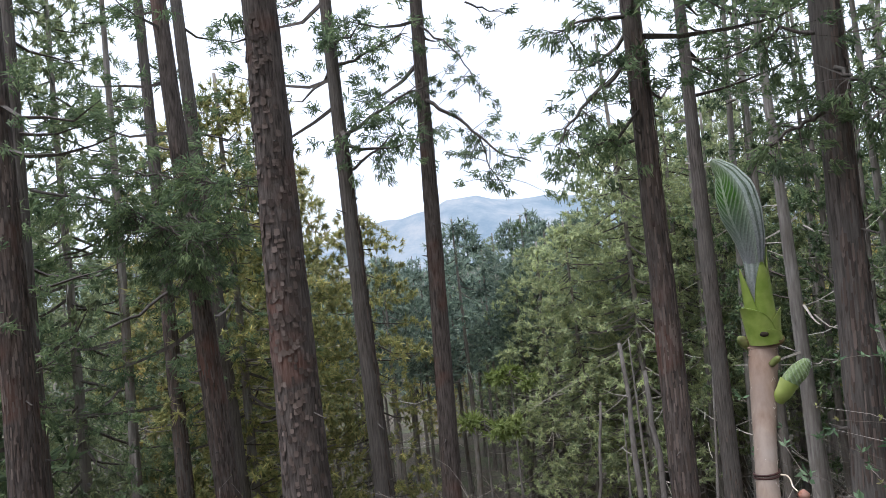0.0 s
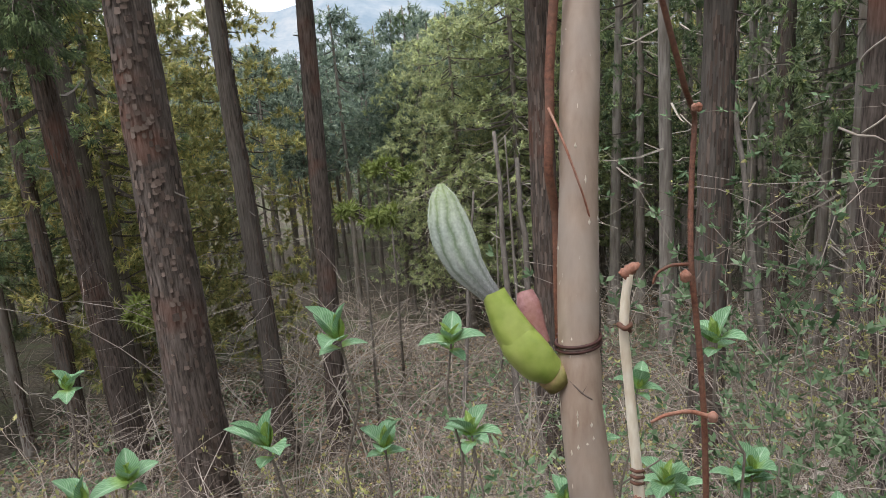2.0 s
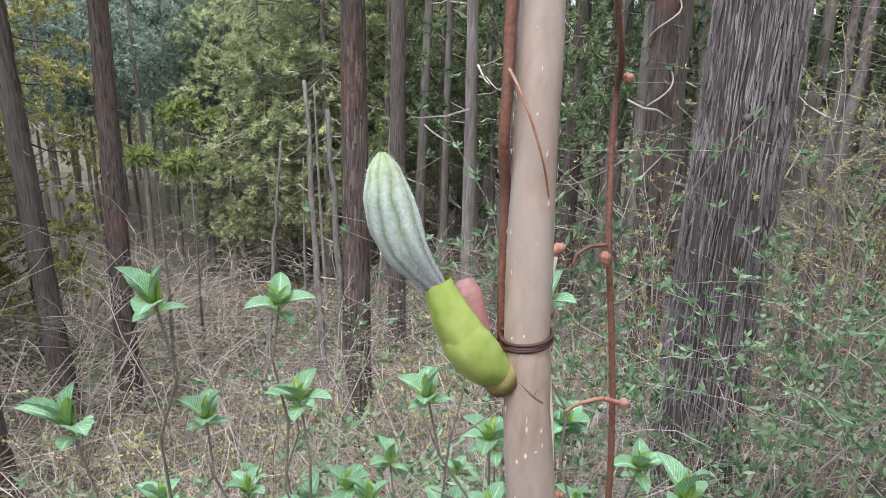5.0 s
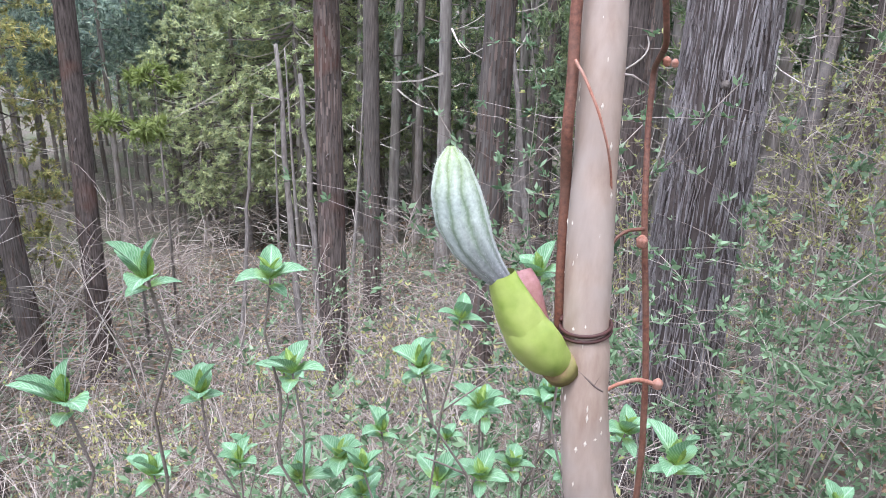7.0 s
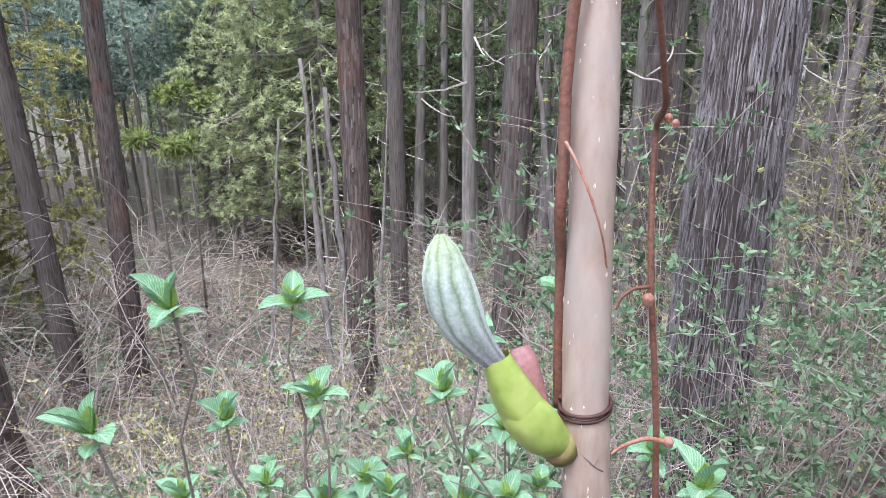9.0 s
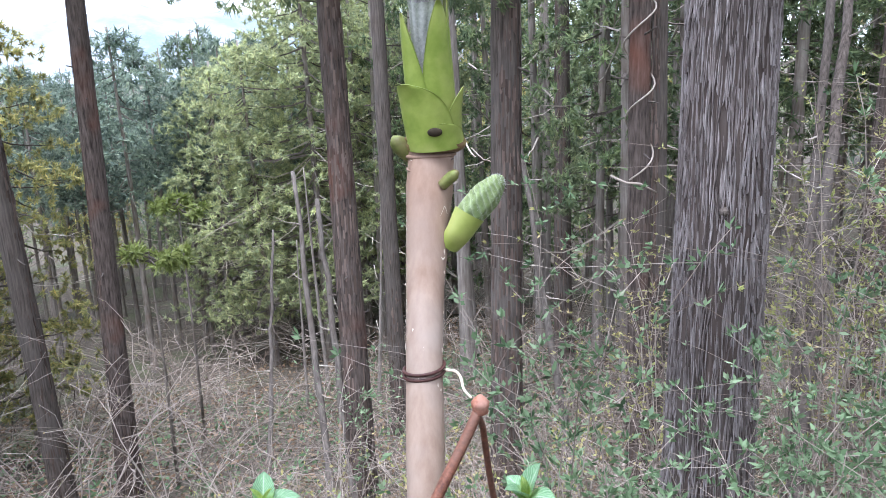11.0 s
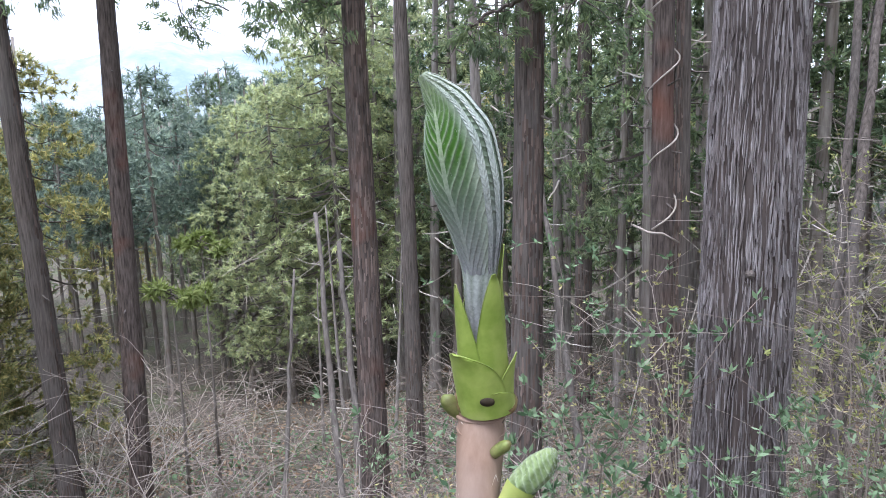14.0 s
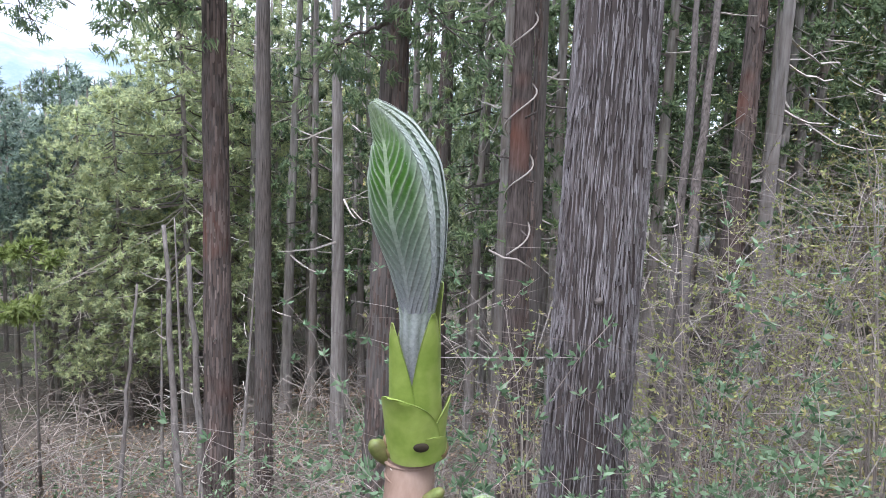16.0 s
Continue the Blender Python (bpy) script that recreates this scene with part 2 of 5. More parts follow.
browner_tip(M_STEM, 1.375, 1.425, (0.8, 0.71, 0.65))


def veins_soft(n, l):
    return noise_node(n, l, 420, 4, (1, 1, 0.35)).outputs[0]


def veined_material(name, groove, ridge, base, freq, slope, rough=0.6, through_light=0.2, edge=None, fuzz=0.0, base_to=0.35, ribs=0, sharp=3.0, edge_from=0.6, waver=1.3, rib_sharp=0.6, tip=None):
    """A leaf whose side veins run out from its midrib; u goes across, v along."""
    mat, n, l, bsdf = material(name, rough)
    uv = n.new("ShaderNodeUVMap")
    sep = n.new("ShaderNodeSeparateXYZ")
    l.new(uv.outputs[0], sep.inputs[0])

    def math_node(op, a, b):
        m = n.new("ShaderNodeMath")
        m.operation = op
        for sock, v in zip(m.inputs, (a, b)):
            if isinstance(v, (int, float)):
                sock.default_value = v
            elif v is not None:
                l.new(v, sock)
        return m.outputs[0]

    across = math_node("ABSOLUTE", math_node("MULTIPLY_ADD", sep.outputs[0], 2.0), None)
    across.node.inputs[0].links[0].from_node.inputs[2].default_value = -1.0
    phase = math_node("SUBTRACT", math_node("MULTIPLY", sep.outputs[1], freq), math_node("MULTIPLY", across, slope))
    phase = math_node("ADD", phase, math_node("MULTIPLY", noise_node(n, l, 150, 3).outputs[0], waver))
    wave = math_node("ABSOLUTE", math_node("SINE", math_node("MULTIPLY", phase, math.pi), None), None)
    rib = math_node("LESS_THAN", across, 0.07)
    veins = math_node("MAXIMUM", math_node("POWER", math_node("SUBTRACT", 1.0, wave), sharp), rib)
    if ribs:
        wander = math_node("MULTIPLY", noise_node(n, l, 110, 4, (1, 1, 0.5)).outputs[0], 1.1 / ribs)
        fold = math_node("ABSOLUTE", math_node("SINE", math_node("MULTIPLY", math_node("ADD", sep.outputs[0], wander), math.pi * ribs), None), None)
        veins = math_node("MULTIPLY_ADD", math_node("POWER", fold, rib_sharp), 0.75)
        l.new(math_node("MULTIPLY", veins_soft(n, l), 0.3), veins.node.inputs[2])
    grain = noise_node(n, l, 900 if fuzz else 260, 3)
    spots = noise_node(n, l, 60, 3)
    m1 = mix_node(n, l, "MIX", veins, groove, ridge)
    foot = n.new("ShaderNodeMapRange")
    foot.inputs["From Min"].default_value, foot.inputs["From Max"].default_value = base_to, 0.0
    l.new(sep.outputs[1], foot.inputs[0])
    m2 = mix_node(n, l, "MIX", foot.outputs[0], m1, base)
    if tip:
        top = n.new("ShaderNodeMapRange")
        top.inputs["From Min"].default_value, top.inputs["From Max"].default_value, top.inputs["To Max"].default_value = tip[0], 1.0, tip[1]
        l.new(sep.outputs[1], top.inputs[0])
        m2 = mix_node(n, l, "MIX", top.outputs[0], m2, tip[2])
    m3 = mix_node(n, l, "MIX", edge[0] if edge else 0.0, m2, edge[1] if edge else (0, 0, 0))
    if edge:
        er = n.new("ShaderNodeMapRange")
        er.inputs["From Min"].default_value, er.inputs["From Max"].default_value, er.inputs["To Max"].default_value = edge_from, 1.0, edge[0]
        l.new(across, er.inputs[0])
        l.new(er.outputs[0], m3.inputs[0])
    gr = ramp(n, [(0.3, (0.72, 0.74, 0.72)), (0.7, (1.2, 1.2, 1.2))])
    l.new(grain.outputs[0], gr.inputs[0])
    m4 = mix_node(n, l, "MULTIPLY", 0.8, m3, gr)
    sr = ramp(n, [(0.35, (0.8, 0.82, 0.8)), (0.7, (1.12, 1.1, 1.05))])
    l.new(spots.outputs[0], sr.inputs[0])
    m5 = mix_node(n, l, "MULTIPLY", 0.8, m4, sr)
    l.new(m5.outputs[2], bsdf.inputs["Base Color"])
    if fuzz:
        bsdf.inputs["Sheen Weight"].default_value = fuzz
        bsdf.inputs["Sheen Roughness"].default_value = 0.4
    b = n.new("ShaderNodeBump")
    b.inputs["Strength"].default_value, b.inputs["Distance"].default_value = 0.6, 0.0006
    l.new(veins, b.inputs["Height"])
    l.new(b.outputs[0], bsdf.inputs["Normal"])
    tr = n.new("ShaderNodeBsdfTranslucent")
    l.new(m5.outputs[2], tr.inputs["Color"])
    ms = n.new("ShaderNodeMixShader")
    ms.inputs[0].default_value = through_light
    l.new(bsdf.outputs[0], ms.inputs[1])
    l.new(tr.outputs[0], ms.inputs[2])
    l.new(ms.outputs[0], n["Material Output"].inputs["Surface"])
    return mat


M_OPENING_LEAF = veined_material("opening_leaf", (0.06, 0.16, 0.014), (0.36, 0.45, 0.28), (0.36, 0.36, 0.38), 16, 4.2, 0.7, 0.2, (0.85, (0.5, 0.56, 0.46)), 0.1, 0.46, 0, 1.7, 0.6, 0.45, tip=(0.58, 0.85, (0.4, 0.48, 0.29)))
M_DOWNY = veined_material("downy_folded_leaf", (0.22, 0.29, 0.17), (0.56, 0.61, 0.54), (0.36, 0.35, 0.38), 24, 0.8, 0.75, 0.1, None, 0.3, 0.42, 9, rib_sharp=1.2)
M_FOLD = veined_material("grey_green_fold", (0.19, 0.25, 0.17), (0.23, 0.29, 0.21), (0.3, 0.295, 0.32), 30, 1.5, 0.75, 0.1, None, 0.1, 0.4, 0, 1.0, 0.6, 0.5, tip=(0.6, 0.7, (0.42, 0.49, 0.32)))
M_PLEAT = veined_material("pale_downy_pleat", (0.53, 0.585, 0.525), (0.57, 0.62, 0.57), (0.36, 0.355, 0.38), 34, 1.0, 0.75, 0.1, None, 0.2, 0.42, 0, 1.0, 0.6, 0.8, tip=(0.6, 0.7, (0.46, 0.53, 0.36)))
M_SHOOT = veined_material("pale_downy_shoot", (0.17, 0.25, 0.12), (0.62, 0.67, 0.62), (0.22, 0.21, 0.24), 5, 0.3, 0.75, 0.15, None, 0.3, 0.5, 9, rib_sharp=0.9, tip=(0.62, 0.75, (0.4, 0.48, 0.2)))
M_ROSETTE = veined_material("fresh_green_leaf", (0.15, 0.3, 0.15), (0.34, 0.47, 0.33), (0.3, 0.43, 0.08), 13, 4.5, 0.5, 0.2, None, 0.0, 0.45, 0, 1.6, 0.6, 0.4)
M_UNFOLD = veined_material("unfolding_leaf", (0.27, 0.39, 0.09), (0.42, 0.52, 0.22), (0.36, 0.43, 0.08), 13, 3.0, 0.5, 0.25, None, 0.0, 0.5)
M_SIDE = veined_material("side_bud_leaf", (0.19, 0.26, 0.1), (0.33, 0.4, 0.24), (0.27, 0.34, 0.12), 16, 3.0, 0.7, 0.12, (0.6, (0.34, 0.41, 0.2)), 0.2, 0.3, 0, 1.2)


# ---- mesh helpers ----
def mesh_of(name, verts, faces, mat, smooth=False):
    me = bpy.data.meshes.new(name)
    me.from_pydata([tuple(v) for v in verts], [], [tuple(f) for f in faces])
    me.materials.append(mat)
    if smooth:
        me.polygons.foreach_set("use_smooth", np.ones(len(me.polygons), bool))
    me.update()
    return me


def piece(name, verts, faces, mat, parent=None, smooth=False, label="", kind="", uv=None):
    """One mesh object, under a thing or on its own. uv: a place on the leaf for each vertex."""
    me = mesh_of(name, verts, faces, mat, smooth)
    if uv is not None:
        layer = me.uv_layers.new(name="leaf")
        idx = np.empty(len(me.loops), int)
        me.loops.foreach_get("vertex_index", idx)
        layer.data.foreach_set("uv", np.asarray(uv, float)[idx].ravel())
    ob = new(name, me)
    if parent is not None:
        ob.parent = parent
    return tagged(ob, label, kind=kind)


def tube(points, radii, sides=8, cap=True):
    """Vertices and faces of a tapered tube along points."""
    pts = np.array(points, float)
    n = len(pts)
    tang = np.gradient(pts, axis=0)
    tang /= np.linalg.norm(tang, axis=1, keepdims=True) + 1e-9
    side = np.cross(tang[0], (0.3, 0.1, 1.0) if abs(tang[0][2]) < 0.9 else (1, 0, 0))
    verts, faces = [], []
    ang = np.linspace(0, 2 * np.pi, sides, endpoint=False)
    for i in range(n):
        side = side - tang[i] * (side @ tang[i])
        side = side / (np.linalg.norm(side) + 1e-9)
        other = np.cross(tang[i], side)
        ring = pts[i] + radii[i] * (np.cos(ang)[:, None] * side + np.sin(ang)[:, None] * other)
        verts.extend(ring)
    for i in range(n - 1):
        for j in range(sides):
            a, b = i * sides + j, i * sides + (j + 1) % sides
            faces.append((a, b, b + sides, a + sides))
    if cap:
        faces.append(tuple(range(sides))[::-1])
        faces.append(tuple(range((n - 1) * sides, n * sides)))
    return verts, faces


def join(parts):
    verts, faces = [], []
    for v, f in parts:
        k = len(verts)
        verts.extend(v)
        faces.extend(tuple(i + k for i in one) for one in f)
    return verts, faces


def blades(rng, centres, dirs, length, width, count, spread):
    """Narrow leaf blades round each centre, fanned about its direction; two triangles in a fold each."""
    c = np.repeat(np.asarray(centres, float), count, axis=0)
    d = np.repeat(np.asarray(dirs, float), count, axis=0) + rng.normal(0, spread, (len(c), 3))
    d /= np.linalg.norm(d, axis=1, keepdims=True) + 1e-9
    s = np.cross(d, rng.normal(0, 1, (len(c), 3)))
    s /= np.linalg.norm(s, axis=1, keepdims=True) + 1e-9
    ln = length * rng.uniform(0.6, 1.25, (len(c), 1))
    wd = width * rng.uniform(0.7, 1.2, (len(c), 1))
    mid = c + d * ln * 0.45
    verts = np.stack([c, mid + s * wd / 2, c + d * ln, mid - s * wd / 2], 1).reshape(-1, 3)
    faces = np.arange(len(verts)).reshape(-1, 4)
    return verts, faces


def needles(rng, centres, dirs, length, width, count, spread, ball=None):
    """Spiky sprays: narrow single blades fanned about each centre."""
    c = np.repeat(np.asarray(centres, float), count, axis=0)
    d = np.repeat(np.asarray(dirs, float), count, axis=0) + rng.normal(0, spread, (len(c), 3))
    d /= np.linalg.norm(d, axis=1, keepdims=True) + 1e-9
    s = np.cross(d, rng.normal(0, 1, (len(c), 3)))
    s /= np.linalg.norm(s, axis=1, keepdims=True) + 1e-9
    c = c + rng.normal(0, ball or length * 0.42, c.shape) * (1, 1, 0.75)
    ln = length * rng.uniform(0.6, 1.3, (len(c), 1))
    wd = width * rng.uniform(0.7, 1.3, (len(c), 1))
    verts = np.stack([c + s * wd / 2, c + d * ln, c - s * wd / 2], 1).reshape(-1, 3)
    return verts, np.arange(len(verts)).reshape(-1, 3)


def sprays(rng, centres, outs, length, width, count, spread):
    """Broad flat sprays that fan outward from each centre and face the light."""
    c = np.repeat(np.asarray(centres, float), count, axis=0)
    o = np.repeat(np.asarray(outs, float), count, axis=0)
    o = o / (np.linalg.norm(o, axis=1, keepdims=True) + 1e-9)
    d = rng.normal(0, spread, c.shape) + o * 0.45 + (0, 0, -0.28)
    d /= np.linalg.norm(d, axis=1, keepdims=True) + 1e-9
    face = o * 0.7 + (0, 0, 0.9) + rng.normal(0, 0.35, c.shape)
    s = np.cross(d, face)
    s /= np.linalg.norm(s, axis=1, keepdims=True) + 1e-9
    ln = length * rng.uniform(0.6, 1.3, (len(c), 1))
    wd = width * rng.uniform(0.7, 1.25, (len(c), 1))
    c = c + d * length * rng.uniform(-0.3, 0.5, (len(c), 1))
    verts = np.stack([c + s * wd / 2, c + d * ln, c - s * wd / 2], 1).reshape(-1, 3)
    return verts, np.arange(len(verts)).reshape(-1, 3)


# ---- the ground: a slope that falls away into a valley ----
SLOPE_Y = (-60, 0, 2.2, 4.8, 6.4, 8, 10, 15, 20, 30, 45, 60, 90, 140, 400, 3000)
SLOPE_Z = (20, 0.15, -0.95, -2.45, -3.4, -3.9, -4.25, -5.4, -6.3, -7.2, -7.2, -6.5, -4.0, -3, 0, 12)


def ground_z(x, y):
    z = np.interp(y, SLOPE_Y, SLOPE_Z) + 0.12 * np.maximum(x - 3.5, 0).clip(0, 30) + 0.10 * np.maximum(-x - 6, 0).clip(0, 30)
    near = np.exp(-((np.hypot(x, y) / 60) ** 2))
    return z + near * (0.07 * np.sin(1.7 * x + 0.8 * y) + 0.06 * np.sin(2.9 * y - 1.1 * x + 1) + 0.12 * np.sin(0.53 * x - 0.37 * y))


gx = np.unique(np.concatenate([np.linspace(-6, 12, 110), np.linspace(-40, 50, 61), [-3000, -1200, -500, -250, -120, -70, 70, 120, 250, 500, 1200, 3000]]))
gy = np.unique(np.concatenate([np.linspace(-2, 12, 100), np.linspace(-20, 60, 61), [-3000, -1000, -400, -150, -60, 75, 90, 115, 140, 250, 400, 900, 3000]]))
GX, GY = np.meshgrid(gx, gy)
gverts = np.stack([GX, GY, ground_z(GX, GY)], -1).reshape(-1, 3)
w = len(gx)
gfaces = [(j * w + i, j * w + i + 1, (j + 1) * w + i + 1, (j + 1) * w + i) for j in range(len(gy) - 1) for i in range(w - 1)]
ground = tagged(piece("ground", gverts, gfaces, M_GROUND, smooth=True), "brown leaf-littered forest slope with patches of green", "ground", kind="structure")


# ---- cedars ----
def trunk_shape(rng, height, r0, lean, segs=28, rows=60, ridge=0.05, top=0.35, flare=0.35, sway=0.03):
    """A tapered trunk with a flared foot and ridged bark."""
    t = np.linspace(0, 1, rows) ** 1.25
    th = np.linspace(0, 2 * np.pi, segs, endpoint=False)
    T, TH = np.meshgrid(t, th, indexing="ij")
    z = T * height
    r = r0 * (1 - (1 - top) * T) * (1 + flare * np.exp(-z / (r0 * 3.0)))
    wob = sum(np.sin(k * TH + p + 0.5 * np.sin(z * q)) / k ** 0.3 for k, p, q in zip(rng.integers(5, max(7, segs // 2), 5), rng.uniform(0, 6, 5), rng.uniform(0.4, 2.2, 5)))
    r = r * (1 + ridge * 0.35 * wob + ridge * rng.normal(0, 0.45, r.shape))
    a, b = rng.uniform(0, 6, 2)
    cx = lean[0] * z + sway * np.sin(z * 0.35 + a) * T
    cy = lean[1] * z + sway * np.cos(z * 0.31 + b) * T
    verts = np.stack([cx + r * np.cos(TH), cy + r * np.sin(TH), z], -1).reshape(-1, 3)
    faces = [(i * segs + j, i * segs + (j + 1) % segs, (i + 1) * segs + (j + 1) % segs, (i + 1) * segs + j) for i in range(rows - 1) for j in range(segs)]
    faces.append(tuple(range((rows - 1) * segs, rows * segs)))
    return verts, faces


def limb_line(rng, start, ang, length, rise, droop, steps=5):
    """A branch that leaves the trunk at a bearing, sags and turns up at its end."""
    s = np.linspace(0, 1, steps)
    bend = rng.normal(0, 0.18)
    a = ang + bend * s
    x = start[0] + np.cumsum(np.r_[0, np.cos(a[1:])]) * length / steps
    y = start[1] + np.cumsum(np.r_[0, np.sin(a[1:])]) * length / steps
    z = start[2] + length * (rise * s - droop * s * (1 - 0.55 * s) * 1.3) + rng.normal(0, 0.015, steps) * length
    return np.stack([x, y, z], -1)


def crown_shape(rng, height, low, radius, limbs, tufts, blade, spread=0.6, lean=(0, 0), top_sharp=1.0, count=9, sparse=0.0, slim=0.2, ball=None, bare=1):
    """Limbs and foliage tufts of a cedar from the height low to the top."""
    wood, centres, dirs = [], [], []
    for k in range(limbs):
        h = low + (height - low) * (k + rng.uniform(0, 1)) / limbs
        f = (h - low) / (height - low)
        ln = radius * ((1 - f) ** 0.75 * top_sharp + 0.08) * rng.uniform(0.65, 1.15) * (0.75 + 0.25 * min(1, f * 5 + 0.3))
        line = limb_line(rng, (lean[0] * h, lean[1] * h, h), rng.uniform(0, 2 * np.pi), ln, rng.uniform(-0.05, 0.4), rng.uniform(0.25, 0.65))
        if k % bare == 0:
            wood.append(tube(line, np.linspace(0.012 + 0.012 * ln, 0.004, len(line)), 3, False))
        if rng.uniform() < sparse:
            continue
        n = max(3, int(tufts * ln / radius))
        for q in rng.uniform(0.28, 1.0, n):
            i = q * (len(line) - 1)
            a = line[int(i)] + (line[min(int(i) + 1, len(line) - 1)] - line[int(i)]) * (i - int(i))
            off = rng.normal(0, 1, 3) * (0.05 + 0.13 * ln * (1.1 - 0.4 * q)) * (1, 1, 0.65)
            centres.append(a + off)
            out = line[-1] - line[0]
            out = out / (np.linalg.norm(out) + 1e-6)
            dirs.append(out * 0.7 + off / (np.linalg.norm(off) + 1e-6) * 0.7 + (0, 0, -0.25))
    return join(wood), needles(rng, centres, dirs, blade, blade * slim, count, spread, ball)


def pad_crown(rng, height, low, radius, pads, tufts, leaf, wide, count, bare=2, bottom=0.7, size=1.0):
    """A rounded crown of foliage pads, each a clump of sprays at the end of its limb, with dark gaps between."""
    wood, centres, outs = [], [], []
    turn = rng.uniform(0, 6.28)
    for k in range(pads):
        f = (k + rng.uniform(0, 1)) / pads
        h = low + (height - low) * f * 0.97
        wide_here = bottom + (1 - bottom) * f / 0.3 if f < 0.3 else math.sqrt(max(0.0, 1 - ((f - 0.3) / 0.7) ** 1.6))
        ang = turn + k * 2.39996 + rng.normal(0, 0.3)
        ln = radius * wide_here * rng.uniform(0.55, 1.08) + 0.12
        line = limb_line(rng, (0, 0, h), ang, ln, rng.uniform(-0.05, 0.35), rng.uniform(0.2, 0.55))
        if k % bare == 0:
            wood.append(tube(line, np.linspace(0.012 + 0.010 * ln, 0.004, len(line)), 3, False))
        pad = (0.12 * radius + 0.11 * ln) * rng.uniform(0.7, 1.35) * size
        out = np.array((math.cos(ang), math.sin(ang), 0.0))
        u = rng.normal(0, 1, (tufts, 3))
        u[:, 2] = np.abs(u[:, 2]) - 0.35
        u /= np.linalg.norm(u, axis=1, keepdims=True)
        centres.extend(line[-1] + pad * (u * (1, 1, 0.6) + out * -0.2) * rng.uniform(0.75, 1.1, (tufts, 1)))
        outs.extend(u * 0.9 + out * 0.35)
    return join(wood), sprays(rng, centres, outs, leaf, wide, count, 0.5)


def cedar(x, y, dia, height, bark, leaves, label, lean=(0, 0), seed=0, low=6.0, radius=1.6, limbs=40, tufts=14, blade=0.16, ridge=0.05, segs=28, rows=60, stubs=14, sparse=0.0, count=9, group="cedars", sway=0.03):
    rng = np.random.default_rng(seed)
    z0 = float(ground_z(x, y)) - 0.12
    tree = tagged(new("cedar_tree"), label, "tree", group)
    tree.location = (x + lean[0] * z0, y + lean[1] * z0, z0)
    v, f = trunk_shape(rng, height, dia / 2 * 1.08, lean, segs, rows, ridge, sway=sway)
    piece("trunk", v, f, bark, tree, True)
    if limbs:
        wood, leaf = crown_shape(rng, height, low, radius, limbs, tufts, blade, lean=lean, sparse=sparse, count=count)
        piece("limb_wood", *wood, M_BARK, tree, kind="stuff")
        piece("crown", *leaf, leaves, tree, kind="stuff")
    for _ in range(stubs):
        h = rng.uniform(0.8, min(low + 1.0, height * 0.9))
        ang = rng.uniform(0, 2 * np.pi)
        ln = rng.uniform(0.04, 0.3)
        r = dia / 2 * (1 - 0.65 * h / height) * 0.8
        s = (lean[0] * h + r * math.cos(ang), lean[1] * h + r * math.sin(ang), h)
        line = limb_line(rng, s, ang, ln, rng.uniform(-0.2, 0.3), 0.1, 4)
        piece("branch_stub", *tube(line, np.linspace(0.012, 0.005, 4), 5), M_BARK, tree)
    return tree


def bark_flakes(tree, dia, height, lean, seed, count, tall, wide):
    """Loose scales of bark that stand off a trunk at their lower edge."""
    rng = np.random.default_rng(seed)
    z = rng.uniform(0.2, 7.5, count)
    th = rng.uniform(0, 2 * np.pi, count)
    r = dia / 2 * 1.08 * (1 - 0.65 * z / height) * (1 + 0.35 * np.exp(-z / (dia * 1.6)))
    half = wide * rng.uniform(0.5, 1.2, count) / r / 2
    ln = tall * rng.uniform(0.5, 1.4, count)
    lift = rng.uniform(0.001, 0.006, count)
    corners = []
    for da, dz, out in ((-1, 0, 0.6), (-0.3, -0.15, 1.0), (0.4, -0.1, 0.9), (1, 0.05, 0.5), (0.8, 1, -0.4), (-0.8, 1, -0.4)):
        a, zz, rr = th + half * da, z + ln * dz, r + lift * out
        corners.append(np.stack([lean[0] * zz + rr * np.cos(a), lean[1] * zz + rr * np.sin(a), zz], -1))
    v = np.stack(corners, 1).reshape(-1, 3)
    piece("loose_bark", v, np.arange(len(v)).reshape(-1, 6), M_FLAKE, tree, label="loose scales of brown bark", kind="stuff")


